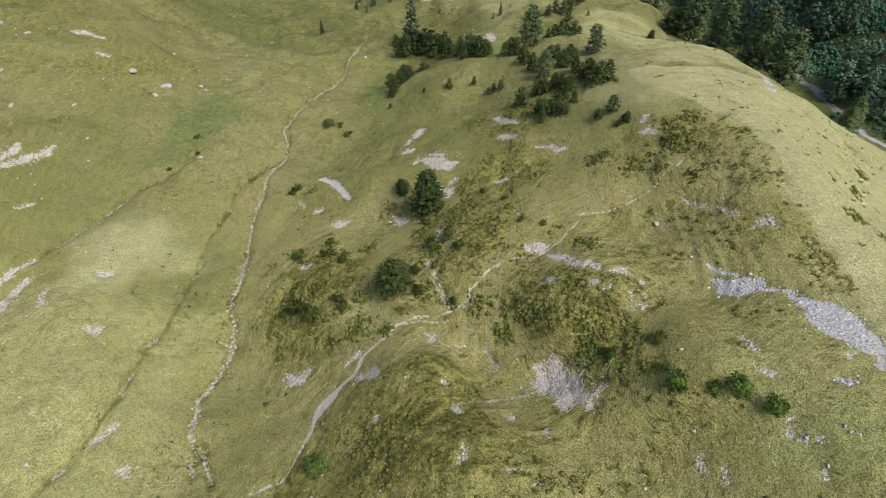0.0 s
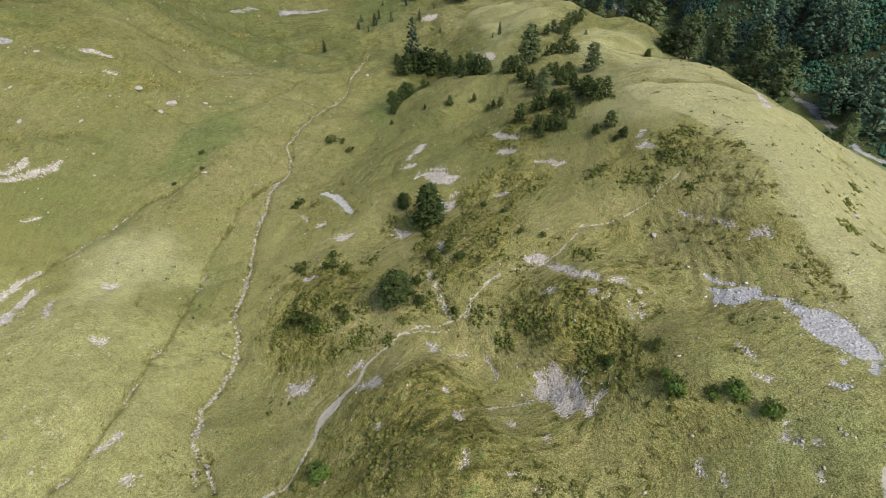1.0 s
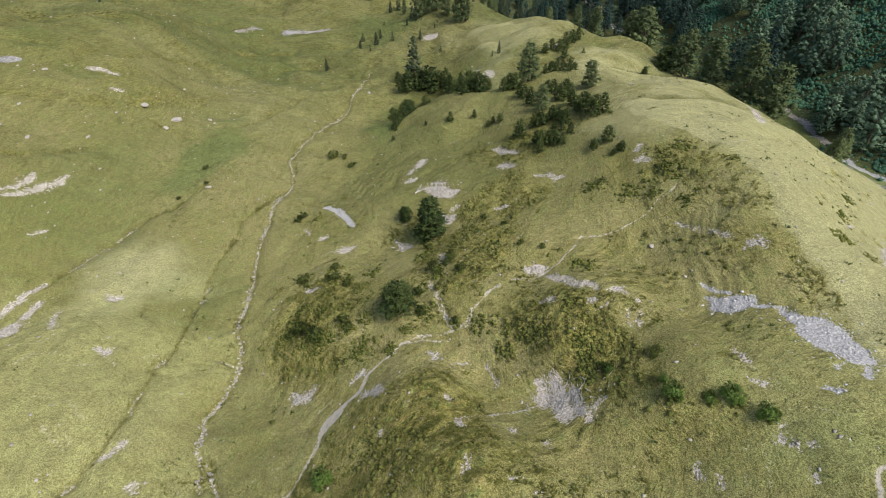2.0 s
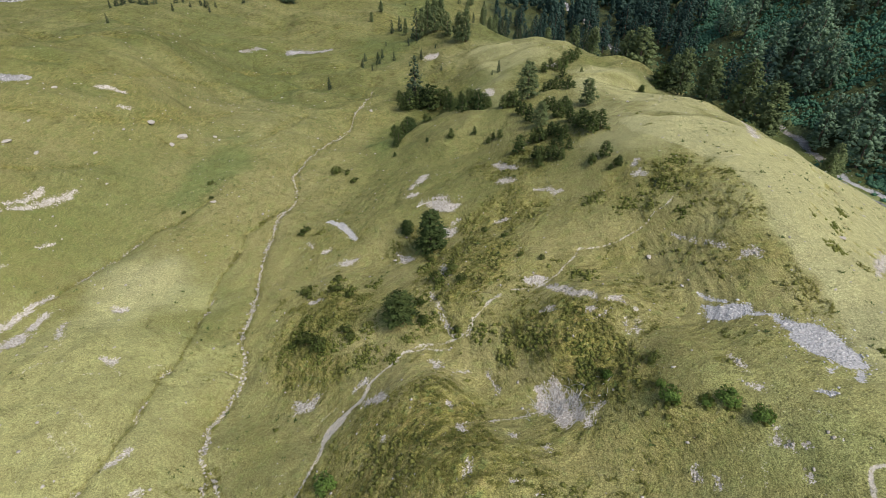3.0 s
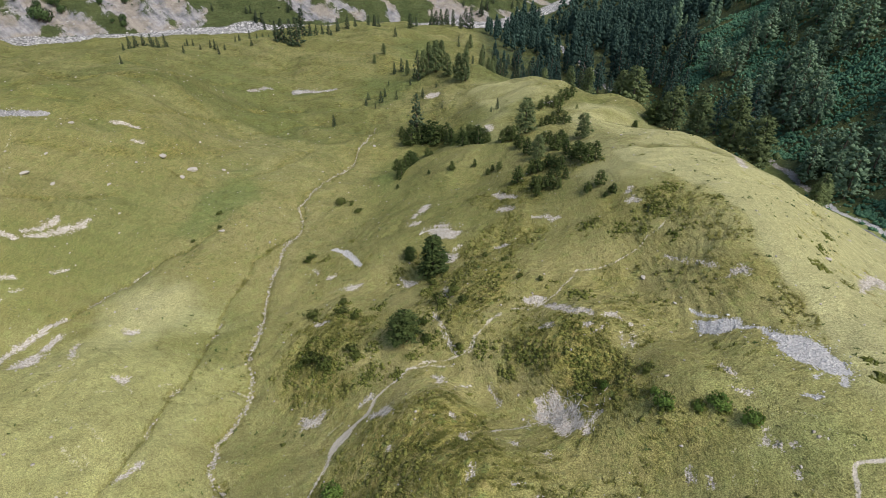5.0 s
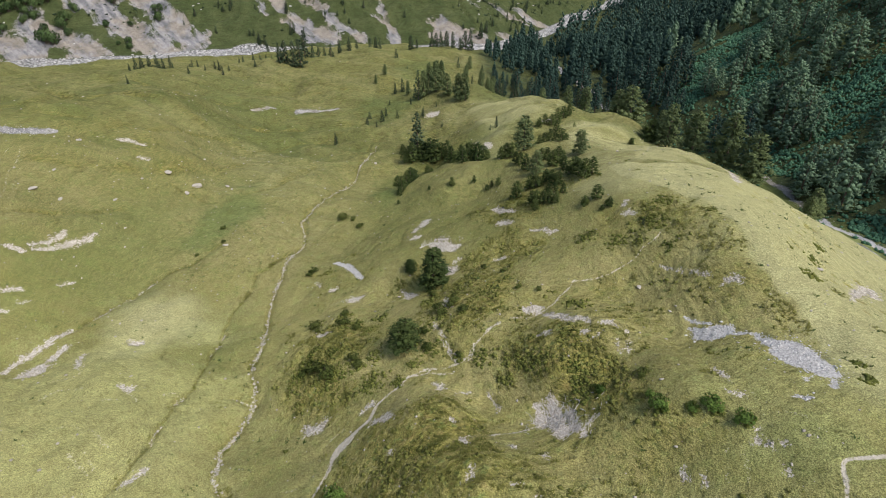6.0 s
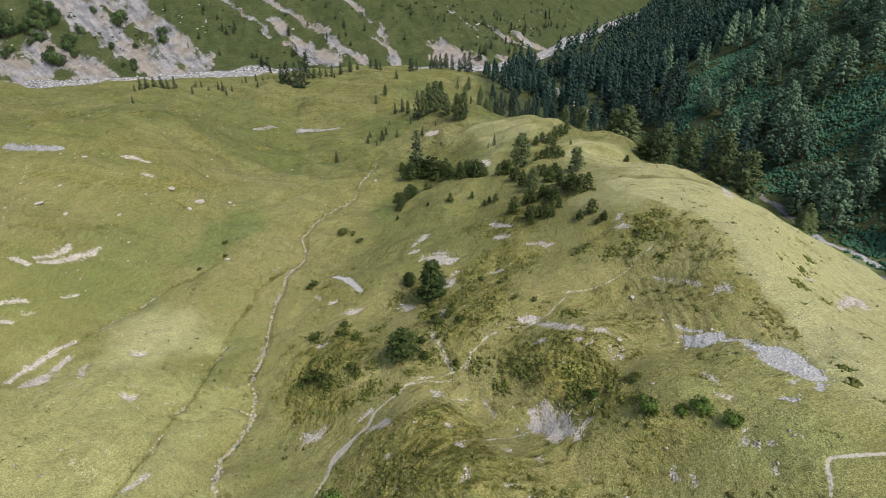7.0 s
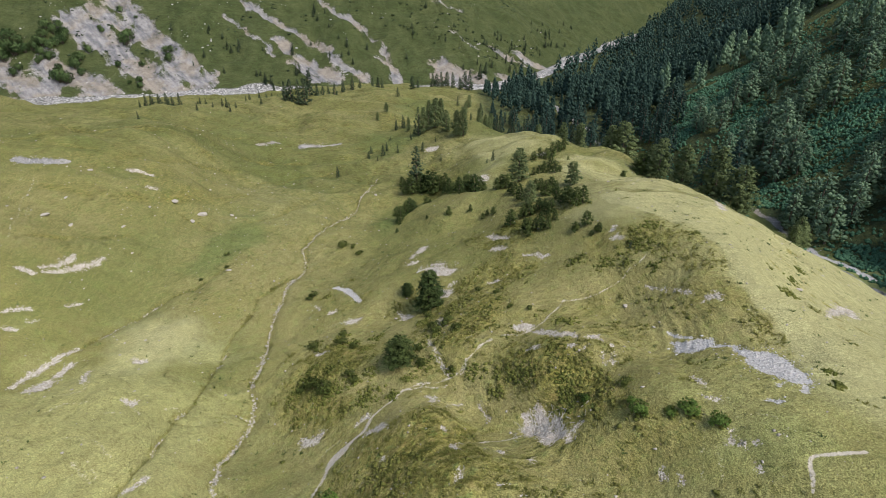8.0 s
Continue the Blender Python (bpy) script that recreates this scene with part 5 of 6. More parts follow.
    return root


def bush(name, seed, leaf, stems, leaves, upright, size, label, category, group):
    """A bush about one metre tall and as wide as it is high, of stems and leafy clumps."""
    rng = np.random.default_rng(seed)
    paths, pts, dirs = [], [], []
    for i in range(stems):
        a, r = i * 2.399 + rng.normal(0, 0.3), 0.52 * math.sqrt((i + 0.5) / stems)
        top = np.array([r * math.cos(a), r * math.sin(a), rng.uniform(0.55, 0.9) * (1 - 0.5 * r)])
        paths.append([((0.25 * top[0], 0.25 * top[1], -0.06), 0.022), (top * np.array([0.7, 0.7, 0.55]), 0.016), (top * 0.97, 0.005)])
        n = leaves // stems
        u = unit(rng.normal(size=(n, 3))) * (rng.uniform(0.25, 1.0, n) ** 0.4)[:, None]
        fat = np.array([0.20, 0.20, 0.26 if upright else 0.19]) * rng.uniform(0.8, 1.25)
        p = top * np.array([1, 1, 0.78]) + u * fat
        keep = p[:, 2] > 0.0
        pts.append(p[keep])
        dirs.append((u * np.array([1, 1, 0.5]) + np.array([0, 0, 0.55 if upright else 0.1]) + rng.normal(0, 0.35, (n, 3)))[keep])
    pts, dirs = np.concatenate(pts), np.concatenate(dirs)
    facing = unit(pts - np.array([0, 0, 0.2]))
    v, f = blades(pts, dirs, size * rng.uniform(0.7, 1.4, len(pts)), size * 0.75 * rng.uniform(0.7, 1.3, len(pts)), rng, 0.55, facing)
    root = tagged(new(name), label, category, group)
    tv, tf = rods(paths, 4)
    crown = mesh_from("crown", v, f, leaf)
    soften(crown, np.repeat(unit(facing + 0.4 * rng.normal(size=pts.shape)), 4, 0))
    for part_name, me in (("stem", mesh_from("stem", tv, tf, BARK, True)), ("crown", crown)):
        new(part_name, me).parent = root
    return root


def set_models(models, spots, per_metre, seed, stout=(0.9, 1.15)):
    """Each spot gets a copy; models are kept off the scene."""
    rng = random.Random(seed)
    zs = ground_at([s[0] for s in spots], [s[1] for s in spots])[0]
    for (x, y, tall), z in zip(spots, zs):
        k = tall * per_metre
        w = k * rng.uniform(*stout)
        copy_thing(rng.choice(models), Matrix.LocRotScale((x, y, float(z) - 0.03 * tall), Euler((0, 0, rng.uniform(0, 6.28))), (w, w, k)))


def clear_models(models):
    for ob in models:
        for o in (*ob.children_recursive, ob):
            bpy.data.objects.remove(o)


LARCHES = [conifer("larch_tree", 40 + i, LARCH_LEAF, 0.28, 120, 18, 0.0, 0.07, 0.42, 0.34, "grey-green larch with a broad feathery crown", "tree", "larches") for i in range(4)]
SPRUCES = [conifer("spruce_tree", 60 + i, SPRUCE_LEAF, 0.23, 64, 6, -0.14, 0.03, 0.70, 0.36, "dark green spruce with drooping boughs", "tree", "spruces on the meadow") for i in range(3)]
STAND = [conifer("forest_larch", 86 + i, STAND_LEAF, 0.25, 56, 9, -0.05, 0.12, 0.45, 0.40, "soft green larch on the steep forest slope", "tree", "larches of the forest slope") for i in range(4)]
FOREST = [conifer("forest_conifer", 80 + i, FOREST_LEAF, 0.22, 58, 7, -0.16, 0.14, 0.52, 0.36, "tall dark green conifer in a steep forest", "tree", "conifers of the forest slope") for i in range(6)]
PINES = [conifer("mountain_pine", 100 + i, PINE_LEAF, 0.36, 64, 12, 0.22, 0.02, 0.50, 0.50, "bushy dark green mountain pine on the grassy spur", "tree", "mountain pines") for i in range(4)]
BUSHES = [bush("leafy_bush", 120 + i, BUSH_LEAF, 12, 900, False, 0.09, "fresh green rounded bush on a steep grassy bank", "bush", "bushes on the bank") for i in range(3)]
COPSE = [bush("copse_tree", 160 + i, COPSE_LEAF, 14, 620, True, 0.10, "rounded green deciduous tree on the far valley side", "tree", "trees of the far valley side") for i in range(3)]
OVALS = [conifer("larch_tree", 47 + i, PINE_LEAF, 0.25, 150, 24, 0.02, 0.04, 0.40, 0.30, "dense dark green larch with a rounded crown", "tree", "larches") for i in range(2)]
SHRUBS = [bush("juniper_shrub", 140 + i, JUNIPER_LEAF, 9, 560, False, 0.10, "low dark green shrub in coarse grass", "shrub", "dark shrubs") for i in range(3)]

set_models(OVALS, LONE_LARCHES, 0.1, 1, (1.8, 2.05))
set_models(LARCHES, BROW_LARCHES + GROVE_LARCHES, 0.1, 16, (1.1, 1.4))
set_models(SPRUCES, BIG_SPRUCES + MEADOW_TREES, 0.1, 2, (0.9, 1.25))
set_models(SPRUCES + LARCHES, KNOB_TREES, 0.1, 3, (0.75, 1.0))
set_models(SPRUCES, RIVERSIDE_TREES, 0.1, 13, (1.1, 1.5))
set_models(PINES, PINES_WEST_HEDGE + PINES_WEST_EDGE + PINES_EAST_GROVE + PINES_EAST_EDGE, 0.1, 4, (0.95, 1.35))
set_models(BUSHES, GREEN_BUSHES, 0.95, 5, (0.85, 1.1))
set_models(SHRUBS, DARK_BUSHES, 0.95, 6, (0.8, 1.1))
set_models(COPSE, FAR_SLOPE_TREES + FAR_SLOPE_COPSE, 0.85, 14, (0.6, 0.95))


def valley_pines(count):
    """Small pines in loose groups on the far valley side."""
    r = random.Random(23)
    out = []
    for _ in range(count):
        cx, cy = r.choice(((10, 500), (45, 515), (70, 545), (100, 600), (-25, 515), (60, 500), (120, 640)))
        out.append((cx + r.gauss(0, 12), cy + r.gauss(0, 10), r.uniform(2.5, 6.5)))
    return out


set_models(SPRUCES, valley_pines(60), 0.1, 18, (1.0, 1.5))
set_models(SPRUCES, FAR_SLOPE_PINES + FAR_SLOPE_GROUPS, 0.1, 15, (1.0, 1.5))


# the forest on the far side of the brook
def brook_x(y):
    return np.interp(y, [v[1] for v in EAST_BROOK], [v[0] for v in EAST_BROOK])


THICKETS = [(154, 194, 20, 17), (141, 190, 9, 13), (151, 303, 15, 30), (134, 281, 10, 17), (119, 268, 6, 16), (116, 170, 5, 15), (114, 116, 6, 17), (140, 244, 8, 13), (185, 215, 14, 16)]


def forest_spots():
    rng = np.random.default_rng(7)
    gx, gy = np.meshgrid(np.arange(10, 470, 7.0), np.arange(70, 760, 7.0))
    x, y = gx.ravel() + rng.uniform(-2.9, 2.9, gx.size), gy.ravel() + rng.uniform(-2.9, 2.9, gx.size)
    d, _, side = along(x, y, RIVER)
    east = x - brook_x(y)
    keep = ((east > 7) | ((y > 264) & (x > 24 + 0.03 * (y - 264) + 14 * rng.random(len(x)) ** 2) & (np.abs(east) > 4))) & (d * side < -11)
    keep &= (x < 0.86 * (y + 30) + 40) & (ripple(x, y, 22, 41) > -0.45)
    for cx, cy, a, b in THICKETS:
        keep &= (ellipse(x, y, cx, cy, a, b, -20) + 0.3 * ripple(x, y, 12, 42) > 1) | (rng.random(len(x)) < 0.07)
    keep &= (ellipse(x, y, *GLADE, -10) > 1) & ((x < 122) | (y < 130) | (y > 310) | (rng.random(len(x)) < 0.8))
    x, y = x[keep], y[keep]
    tall = rng.uniform(12, 20, len(x)) * np.where(rng.random(len(x)) < 0.15, 0.6, 1)
    tall = np.where((x < 72) & (y > 240), tall * (0.62 + 0.2 * smooth(24, 60, x)), tall)
    order = np.argsort(np.hypot(x, y + 20))
    return x[order], y[order], tall[order]


FX, FY, FT = forest_spots()
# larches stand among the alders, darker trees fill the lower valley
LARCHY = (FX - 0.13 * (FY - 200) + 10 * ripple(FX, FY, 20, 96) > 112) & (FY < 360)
NEAREST = np.arange(len(FX)) < 290
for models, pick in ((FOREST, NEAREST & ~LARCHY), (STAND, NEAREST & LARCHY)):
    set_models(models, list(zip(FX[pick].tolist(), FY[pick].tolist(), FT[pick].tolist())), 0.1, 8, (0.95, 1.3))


def far_woods(x, y, tall, name, label, quads, boughs, leaf, spray, seed):
    """Many far conifers in one mesh."""
    rng = np.random.default_rng(seed)
    z = ground_at(x, y)[0]
    n = len(x)
    t = rng.random((n, quads))
    a = rng.uniform(0, 6.283, (n, quads))
    r = tall[:, None] * (0.01 + 0.19 * (1 - t) ** 0.5 * rng.uniform(0.6, 1.08, (n, quads)))
    p = np.stack([x[:, None] + r * np.cos(a), y[:, None] + r * np.sin(a), z[:, None] + tall[:, None] * (0.20 + 0.78 * t)], 2).reshape(-1, 3)
    d = np.stack([np.cos(a), np.sin(a), rng.normal(-0.6, 0.4, (n, quads))], 2).reshape(-1, 3) + rng.normal(0, 0.3, (n * quads, 3))
    size = np.repeat(tall * spray, quads) * rng.uniform(0.7, 1.3, n * quads)
    facing = np.stack([np.cos(a), np.sin(a), np.full((n, quads), 0.7)], 2).reshape(-1, 3)
    v, f = blades(p - d * 0.2, d, size, size * 0.8, rng, 0.45, facing)
    # boughs in tiers round the trunk
    t = np.tile((np.arange(boughs) + 0.5) / boughs, (n, 1)) + rng.normal(0, 0.03, (n, boughs))
    a = np.arange(boughs)[None] * 2.4 + rng.uniform(0, 6.283, (n, 1))
    out = np.stack([np.cos(a), np.sin(a), 0 * a], 2).reshape(-1, 3)
    wide = (tall[:, None] * (0.035 + 0.15 * np.clip(1 - t, 0, 1) ** 0.6)).ravel()
    q = np.stack([np.repeat(x, boughs), np.repeat(y, boughs), (z[:, None] + tall[:, None] * (0.18 + 0.78 * t)).ravel()], 1) + out * (0.5 * wide)[:, None]
    lv, lf, ln = clumps(q, out, np.stack([0.50 * wide, 0.46 * wide, 0.40 * wide + 0.03 * np.repeat(tall, boughs)], 1), rng)
    tv, tf = rods([[((x[i], y[i], z[i] - 0.5), 0.016 * tall[i]), ((x[i], y[i], z[i] + tall[i] * 0.95), 0.02)] for i in range(n)], 3)
    me = mesh_from(name, np.concatenate([v, lv]), f + (lf + len(v)).tolist(), leaf)
    soften(me, np.concatenate([np.repeat(unit(unit(facing) + 0.3 * rng.normal(size=p.shape)), 4, 0), ln]))
    root = tagged(new(name, me), label, "forest", kind="stuff")
    new("trunk", mesh_from("trunk", tv, tf, BARK)).parent = root
    return root


FAR = (np.arange(len(FX)) < 1000) & ~NEAREST
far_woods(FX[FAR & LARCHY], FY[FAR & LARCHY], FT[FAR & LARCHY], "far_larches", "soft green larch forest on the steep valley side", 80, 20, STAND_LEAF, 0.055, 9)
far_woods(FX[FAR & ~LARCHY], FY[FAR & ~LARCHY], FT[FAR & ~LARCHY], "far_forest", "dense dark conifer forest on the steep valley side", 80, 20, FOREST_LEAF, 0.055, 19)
far_woods(FX[1000:], FY[1000:], FT[1000:], "distant_forest", "distant dark conifer forest along the valley", 14, 8, FOREST_LEAF, 0.08, 10)

# ---- stones, tufts and heath ----
def big_mesh(name, v, f, mat):
    """A mesh from arrays of vertices and of equal-sided faces."""
    me = bpy.data.meshes.new(name)
    me.vertices.add(len(v))
    me.vertices.foreach_set("co", np.asarray(v, np.float32).ravel())
    me.loops.add(f.size)
    me.loops.foreach_set("vertex_index", f.ravel().astype(np.int32))
    me.polygons.add(len(f))
    me.polygons.foreach_set("loop_start", np.arange(0, f.size, f.shape[1], dtype=np.int32))
    me.update(calc_edges=True)
    me.materials.append(mat)
    return me


def strew_stones(name, x, y, size, mat, label, seed):
    rng = np.random.default_rng(seed)
    z = ground_at(x, y)[0]
    n = len(x)
    v = ICO_V[None] * rng.uniform(0.5, 1.45, (n, 12, 1)) * np.stack([size * rng.uniform(0.7, 1.3, n), size * rng.uniform(0.7, 1.3, n), size * rng.uniform(0.3, 0.6, n)], 1)[:, None]
    a = rng.uniform(0, 6.283, n)
    c, s = np.cos(a)[:, None], np.sin(a)[:, None]
    v = np.stack([v[..., 0] * c - v[..., 1] * s + x[:, None], v[..., 0] * s + v[..., 1] * c + y[:, None], v[..., 2] + z[:, None] + 0.10 * size[:, None]], 2)
    f = (ICO_F[None] + 12 * np.arange(n)[:, None, None]).reshape(-1, 3)
    return tagged(new(name, big_mesh(name, v.reshape(-1, 3), f, mat)), label, "stones", kind="stuff")


def mark_spots(kind, per_metre, wide, seed):
    """Random spots on the bare streaks of a kind, so many to each square metre."""
    rng = np.random.default_rng(seed)
    xs, ys = [], []
    for line in (line for k, line in MARKS if k == kind):
        step = np.hypot(*np.diff(line[:, :2], axis=0).T)
        run = np.r_[0, np.cumsum(step)]
        area = 2 * np.sum(step * (line[1:, 2] + line[:-1, 2]) / 2)
        n = int(per_metre * min(area, 90)) + 2
        at = rng.choice(np.linspace(0, run[-1], 200), n, p=(lambda w: w / w.sum())(np.interp(np.linspace(0, run[-1], 200), run, line[:, 2]))) + rng.normal(0, 0.2, n)
        half = np.interp(at, run, line[:, 2]) * wide
        xs.append(np.interp(at, run, line[:, 0]) + half * rng.normal(0, 0.6, n))
        ys.append(np.interp(at, run, line[:, 1]) + half * rng.normal(0, 0.6, n))
    return np.concatenate(xs), np.concatenate(ys)


rng = np.random.default_rng(11)
x, y = mark_spots("pale", 9, 1.2, 12)
strew_stones("limestone_rubble", x, y, 0.05 + 0.20 * rng.random(len(x)) ** 4, LIMESTONE, "pale limestone rubble on bare patches of the meadow", 13)
x, y = mark_spots("grey", 12, 1.1, 14)
strew_stones("grey_scree", x, y, 0.05 + 0.15 * rng.random(len(x)) ** 3, GREY_STONE, "grey scree stones on bare patches", 15)
x, y = mark_spots("stony", 7, 0.9, 16)
strew_stones("brook_stones", x, y, 0.06 + 0.24 * rng.random(len(x)) ** 3, LIMESTONE, "pale stones lining a dry brook", 17)
x, y = rng.uniform(-110, 95, 4200), rng.uniform(20, 230, 4200)
strew_stones("meadow_stones", x, y, 0.05 + 0.22 * rng.random(4200) ** 5, LIMESTONE, "scattered pale stones in the grass", 18)
x, y = rng.normal(-100, 36, 420), rng.normal(195, 50, 420)
strew_stones("pasture_stones", x, y, 0.10 + 0.36 * rng.random(420) ** 4, LIMESTONE, "weathered stones dotting the upper pasture", 45)
river_d = rng.uniform(-10, 10, 1900)
k = rng.uniform(0, 1, 1900)
run = np.array([0, *np.cumsum([math.dist(a, b) for a, b in zip(RIVER, RIVER[1:])])])
at = 560 + k * 640
x, y = np.interp(at, run, [p[0] for p in RIVER]), np.interp(at, run, [p[1] for p in RIVER]) + river_d
strew_stones("river_boulders", x, y, 0.25 + 1.1 * rng.random(1900) ** 4, GREY_STONE, "pale grey boulders filling the river bed", 19)


def tufts(name, x, y, size, per, mat, up, label, category, seed):
    """Clumps of blades, all in one mesh."""
    rng = np.random.default_rng(seed)
    z = ground_at(x, y)[0]
    n = len(x)
    base = np.stack([x, y, z - 0.04 * size], 1)
    a = rng.uniform(0, 6.283, (n, per))
    out = np.stack([np.cos(a), np.sin(a), np.full((n, per), up)], 2)
    p = base[:, None] + out * np.array([1, 1, 0]) * (size[:, None] * rng.uniform(0, 0.55, (n, per)))[..., None]
    d = out * np.array([1, 1, 1]) + rng.normal(0, 0.35, (n, per, 3))
    d[..., 2] = np.abs(d[..., 2])
    l = (size[:, None] * rng.uniform(0.6, 1.2, (n, per))).ravel()
    up_way = unit(np.array([0, 0, 1.0]) + 0.35 * rng.normal(size=(n * per, 3)))
    v, f = blades(p.reshape(-1, 3), d.reshape(-1, 3), l, l * 0.55, rng, 0.35, up_way)
    me = big_mesh(name, v, np.array(f), mat)
    soften(me, np.repeat(up_way, 4, 0))
    return tagged(new(name, me), label, category, kind="stuff")


def heath_spots(count, seed):
    rng = np.random.default_rng(seed)
    x, y = rng.uniform(-48, 62, count), rng.uniform(18, 138, count)
    cover = ground_at(x, y)[1]
    bare = bare_ground(cover)
    keep = (cover["heath"] + 0.3 * ripple(x, y, 4.5, 51) + 0.2 * ripple(x, y, 1.7, 52) > 0.28 + 0.55 * rng.random(count)) & (bare < 0.4)
    return x[keep], y[keep]


def tussock_rows(count, seed):
    """Clumps in short rows that follow the slope's contours."""
    rng = np.random.default_rng(seed)
    x, y = heath_spots(count, seed)
    h = broad(x, y)
    gx, gy = broad(x + 0.5, y) - h, broad(x, y + 0.5) - h
    way = unit(np.stack([-gy, gx], 1) + 1e-6)
    n = rng.integers(3, 9, len(x))
    who = np.repeat(np.arange(len(x)), n)
    step = (np.arange(len(who)) - np.repeat(np.cumsum(n) - n, n) - np.repeat(n, n) / 2) * 0.3
    sway = rng.normal(0, 0.12, (len(who), 2))
    return x[who] + way[who, 0] * step + sway[:, 0], y[who] + way[who, 1] * step + sway[:, 1]


x, y = tussock_rows(12000, 24)
tufts("tussocks", x, y, rng.uniform(0.14, 0.36, len(x)), 6, HEATH_LEAF, 0.8, "rows of coarse green tussocks along the slope", "grass", 25)
x, y = heath_spots(9000, 21)
tufts("heath", x, y, rng.uniform(0.14, 0.38, len(x)), 12, HEATH_LEAF, 0.7, "coarse dark heath and dwarf shrubs on the spur", "heath", 22)
x, y = rng.uniform(-85, 80, 9000), rng.uniform(16, 125, 9000)
cover = ground_at(x, y)[1]
keep = (bare_ground(cover) < 0.42) & (cover["dry"] < 0.6)
x, y = x[keep], y[keep]
tufts("grass_tufts", x, y, rng.uniform(0.10, 0.28, len(x)), 5, GRASS_BLADE, 0.9, "tufts of dry meadow grass", "grass", 23)


def mats(name, x, y, size, tall, leaf, label, seed):
    """Low cushions of leafy twigs, all in one mesh."""
    rng = np.random.default_rng(seed)
    n = len(x)
    p = np.stack([x, y, ground_at(x, y)[0] + 0.15 * size * tall], 1)
    a = rng.uniform(0, 6.283, n)
    v, f, normals = clumps(p, np.stack([np.cos(a), np.sin(a), 0 * a], 1), np.stack([1.25 * size, size, tall * size], 1), rng)
    u = unit(rng.normal(size=(n * 5, 3)) + np.array([0, 0, 0.9]))
    l = np.repeat(size, 5) * rng.uniform(0.5, 1.1, n * 5)
    bv, bf = blades(np.repeat(p, 5, 0) + u * np.repeat(size, 5)[:, None] * np.array([0.8, 0.8, 0.8 * tall]), u + rng.normal(0, 0.5, u.shape), l, l * 0.6, rng, 0.4, u)
    me = mesh_from(name, np.concatenate([bv, v]), bf + (f + len(bv)).tolist(), leaf)
    soften(me, np.concatenate([np.repeat(u, 4, 0), normals]))
    return tagged(new(name, me), label, "shrubs", kind="stuff")


# alpenrose and juniper in drifts along the contours
x, y = heath_spots(34000, 92)
keep = ripple(broad(x, y) * 1.7, (x + 0.5 * y) * 0.2, 1.0, 93) + 0.7 * ripple(x, y, 6, 94) > 0.28
x, y = x[keep], y[keep]
mats("dwarf_shrubs", x, y, 0.12 + 0.30 * rng.random(len(x)) ** 2, 0.7, SHRUB_LEAF, "low olive green dwarf shrubs matting the steep spur", 91)
q = np.array(SHRUB_PATCHES)
q = np.repeat(q, (20 + 20 * q[:, 2] ** 2).astype(int), 0)
x, y = q[:, 0] + q[:, 2] * rng.normal(0, 0.62, len(q)), q[:, 1] + q[:, 2] * rng.normal(0, 0.75, len(q))
mats("low_shrubs", x, y, 0.10 + 0.28 * rng.random(len(x)) ** 2, 0.75, THICKET_LEAF, "low dark green leafy shrubs in the coarse grass", 73)


x, y = rng.uniform(-110, 90, 5200), rng.uniform(20, 260, 5200)
cover = ground_at(x, y)[1]
keep = (ripple(x, y, 18, 79) + 0.5 * ripple(x, y, 5, 80) > -0.1) & (bare_ground(cover) < 0.42)
x, y = x[keep], y[keep]
tufts("dark_tussocks", x, y, 0.12 + 0.35 * rng.random(len(x)) ** 2, 6, PINE_LEAF, 0.6, "small dark tussocks and dwarf shrubs in the meadow", "shrubs", 81)


# bleached branches left by an avalanche on the bare patch
def branch_litter():
    r = random.Random(9)
    paths = []
    for _ in range(120):
        px, py = 14.4 + r.gauss(0, 1.9), 40.8 + r.gauss(0, 1.5)
        a, l = r.gauss(1.7, 0.55), r.uniform(0.5, 1.7)
        ends = [(px, py), (px + 0.5 * l * math.cos(a), py + 0.5 * l * math.sin(a)), (px + l * math.cos(a + 0.2), py + l * math.sin(a + 0.2))]
        zs = ground_at([e[0] for e in ends], [e[1] for e in ends])[0]
        paths.append([((e[0], e[1], float(z) + 0.06 + 0.1 * r.random()), w) for e, z, w in zip(ends, zs, (0.035, 0.028, 0.01))])
    v, f = rods(paths, 4)
    tagged(new("branch_litter", mesh_from("branch_litter", v, f, DEADWOOD)), "bleached dead branches strewn over a bare patch", "branches", kind="stuff")


branch_litter()

# scrub and loose rocks of the far valley side
x, y = rng.uniform(-330, 120, 1500), rng.uniform(440, 640, 1500)
d, _, side = along(x, y, RIVER)
keep = (d * side > 14) & (ripple(x, y, 30, 74) + 0.6 * ripple(x, y, 9, 75) > 0.25)
tufts("far_scrub", x[keep], y[keep], rng.uniform(0.6, 1.6, keep.sum()), 14, SPRUCE_LEAF, 1.1, "dark scrub dotting the far valley side", "scrub", 76)
x, y = rng.uniform(-330, 120, 900), rng.uniform(420, 600, 900)
d, _, side = along(x, y, RIVER)
keep = (d * side > 10) & (ripple(x, y, 24, 77) > 0.1)
strew_stones("slope_rocks", x[keep], y[keep], 0.3 + 0.9 * rng.random(keep.sum()) ** 3, GREY_STONE, "grey rocks on the far valley side", 78)


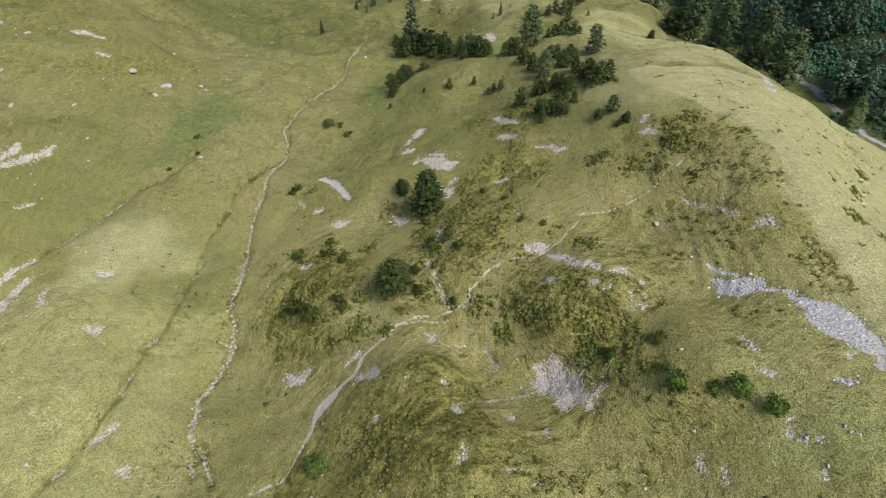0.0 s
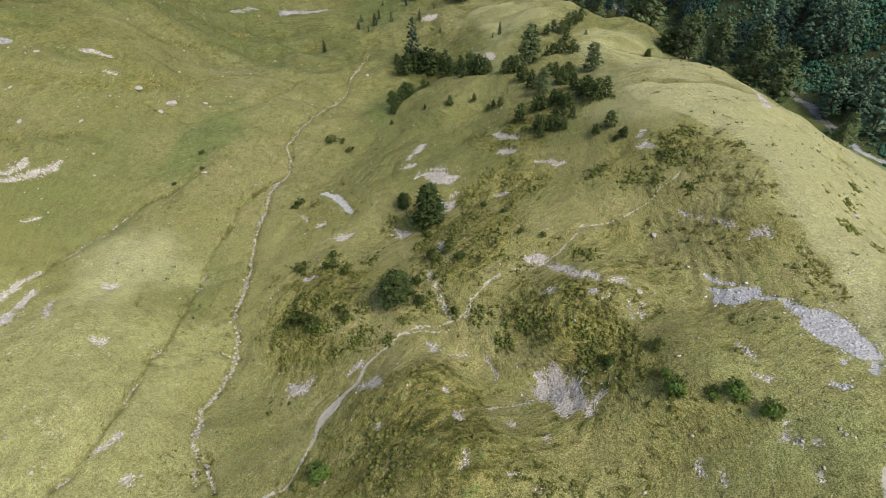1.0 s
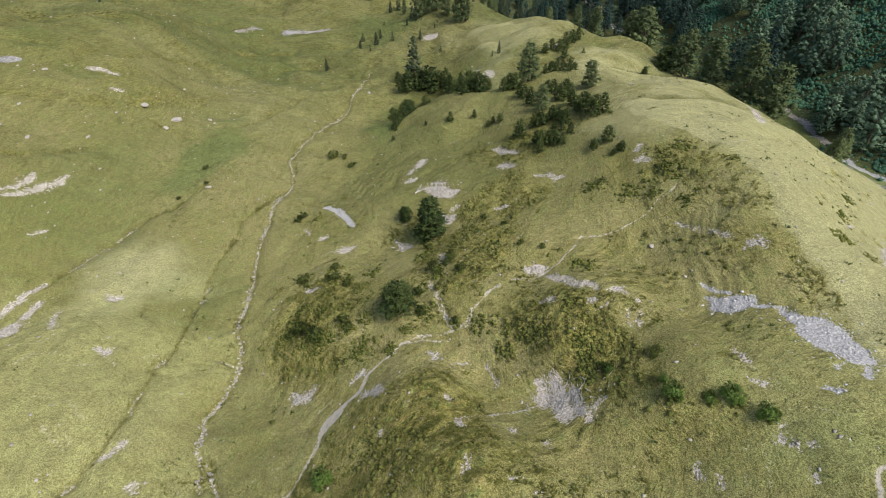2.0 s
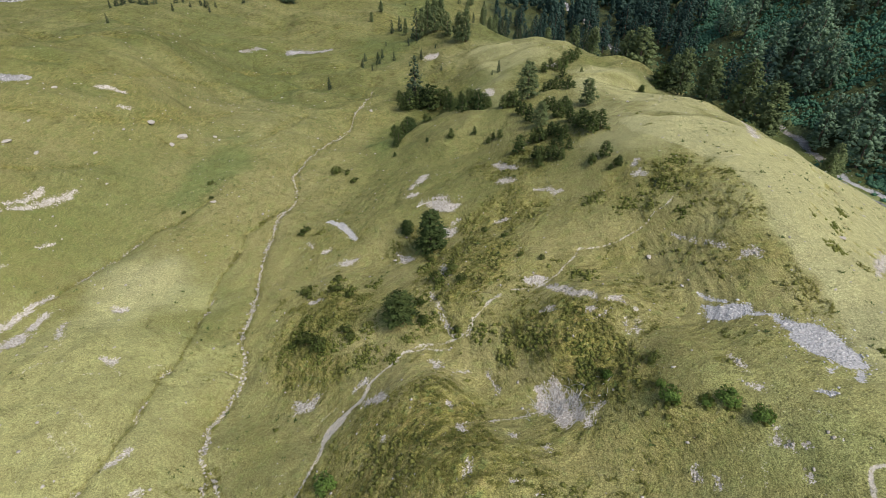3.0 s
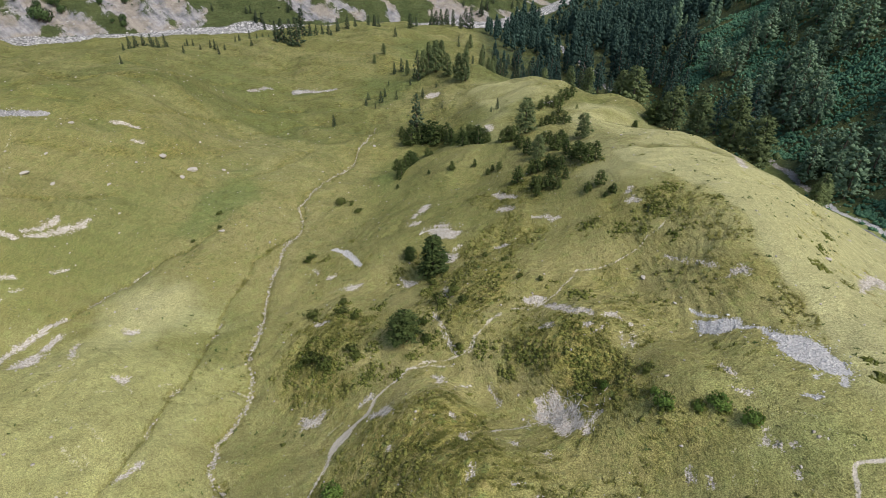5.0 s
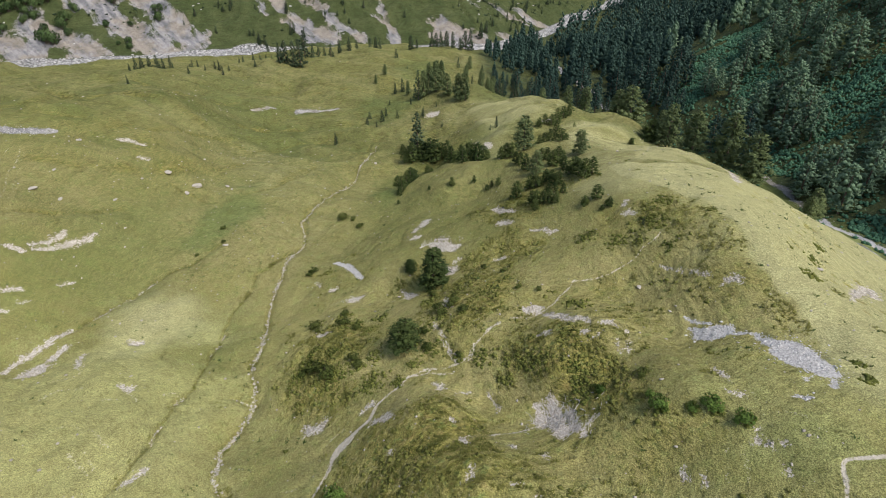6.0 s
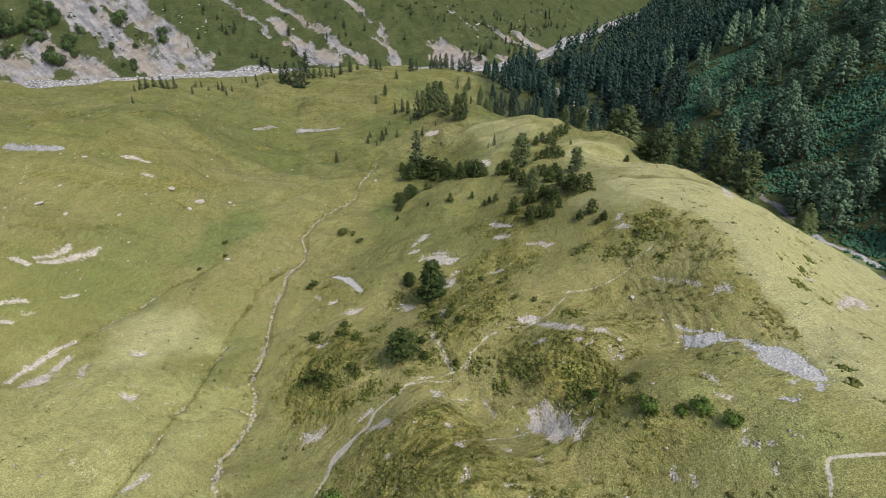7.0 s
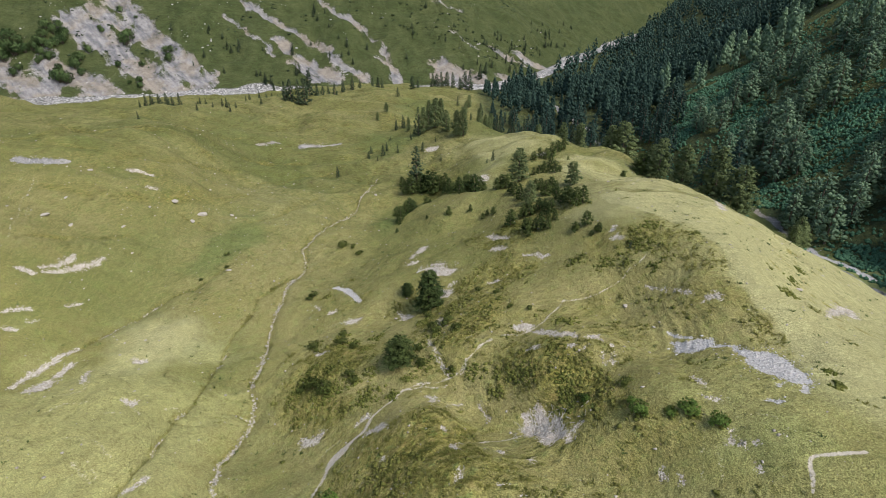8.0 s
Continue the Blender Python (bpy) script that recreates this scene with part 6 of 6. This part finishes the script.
# alder thickets between the forest trees
def thicket_spots(count, seed):
    rng = np.random.default_rng(seed)
    x, y = rng.uniform(95, 220, count), rng.uniform(100, 315, count)
    keep = (x - brook_x(y) > 3) & (x < 0.8 * (y + 30) + 20) & (ripple(x, y, 14, 61) > -0.45)
    keep &= bare_ground(ground_at(x, y)[1]) < 0.3
    open_ground = np.zeros(count, bool)
    for cx, cy, a, b in THICKETS:
        open_ground |= ellipse(x, y, cx, cy, a, b, -20) < 1.15
    keep &= ellipse(x, y, *GLADE, -10) > 0.85
    keep &= open_ground | (rng.random(count) < np.where(x > 125, 0.22, 0.15))
    return x[keep], y[keep]


def alder_thicket():
    rng = np.random.default_rng(32)
    x, y = thicket_spots(40000, 31)
    n = len(x)
    size = rng.uniform(0.32, 0.8, n)
    p = np.stack([x, y, ground_at(x, y)[0] + 0.3 * size], 1)
    a = rng.uniform(0, 6.283, n)
    v, f, normals = clumps(p, np.stack([np.cos(a), np.sin(a), 0 * a], 1), np.stack([size, size * rng.uniform(0.7, 1, n), size * rng.uniform(0.6, 1.1, n)], 1), rng)
    u = unit(rng.normal(size=(n * 4, 3)) * np.array([1, 1, 0.5]) + np.array([0, 0, 0.5]))
    q = np.repeat(p, 4, 0) + u * np.repeat(size, 4)[:, None] * 0.8
    l = np.repeat(size, 4) * rng.uniform(0.3, 0.6, n * 4)
    bv, bf = blades(q, u + rng.normal(0, 0.6, u.shape), l, l * 0.8, rng, 0.5, u)
    me = mesh_from("alder_thicket", np.concatenate([bv, v]), bf + (f + len(bv)).tolist(), ALDER_LEAF)
    soften(me, np.concatenate([np.repeat(u, 4, 0), normals]))
    tagged(new("alder_thicket", me), "dense green alder thicket below the forest trees", "thicket", kind="stuff")


alder_thicket()


# boulders
def boulder(seed):
    bm = bmesh.new()
    bmesh.ops.create_icosphere(bm, subdivisions=3, radius=1.0)
    r = random.Random(seed)
    shift = Vector((r.uniform(0, 50), r.uniform(0, 50), 0))
    cuts = [(Vector((r.gauss(0, 1), r.gauss(0, 1), r.gauss(0.2, 0.8))).normalized(), r.uniform(0.42, 0.75)) for _ in range(11)]
    for v in bm.verts:
        for way, far in cuts:
            over = v.co.dot(way) - far
            if over > 0:
                v.co -= way * over * 0.9
        v.co += v.co.normalized() * 0.10 * noise.noise(v.co * 2.3 + shift)
        v.co.z *= 0.75
    me = bpy.data.meshes.new("boulder")
    bm.to_mesh(me)
    bm.free()
    me.materials.append(LIMESTONE)
    return tagged(new("boulder", me), "weathered pale limestone boulder lying in the meadow", "boulder", "meadow boulders")


stones = [boulder(s) for s in range(4)]
for i, (bx, by, tall) in enumerate(BOULDERS):
    bz = float(ground_at(bx, by)[0][0])
    copy_thing(stones[i % 4], Matrix.LocRotScale((bx, by, bz + 0.12 * tall), Euler((0, 0, i * 1.7)), (0.85 * tall, 0.55 * tall, 0.42 * tall)))
clear_models(stones + LARCHES + SPRUCES + OVALS + FOREST + STAND + PINES + COPSE + BUSHES + SHRUBS)


# a dead tree lying on the bare patch of the spur
def fallen_tree():
    r = random.Random(5)
    paths = [[((0, 0, 0.25), 0.16), ((1.6, 0.3, 0.35), 0.12), ((3.4, 0.4, 0.5), 0.06), ((4.4, 0.4, 0.6), 0.02)]]
    root = tagged(new("fallen_tree"), "bleached dead tree with bare branches lying on grass", "dead tree")
    v, f = rods(paths, 7)
    new("trunk", mesh_from("trunk", v, f, DEADWOOD, True)).parent = root
    for i in range(14):
        t = r.uniform(0.5, 4.2)
        a = r.uniform(-1.2, 1.2)
        l = r.uniform(0.8, 1.7)
        base, end = (t, 0.3, 0.4), (t + 0.5 * l, 0.3 + l * math.sin(a), 0.4 + l * abs(math.cos(a)) * 0.8)
        mid = tuple((p + q) / 2 + r.uniform(-0.1, 0.1) for p, q in zip(base, end))
        v, f = rods([[(base, 0.045), (mid, 0.03), (end, 0.008)]], 5)
        new("branch", mesh_from("branch", v, f, DEADWOOD, True)).parent = root
    root.matrix_basis = pose(-6.5, 104.5, float(ground_at(-6.5, 104.5)[0][0]) - 0.1, 0, 0, 25)


fallen_tree()
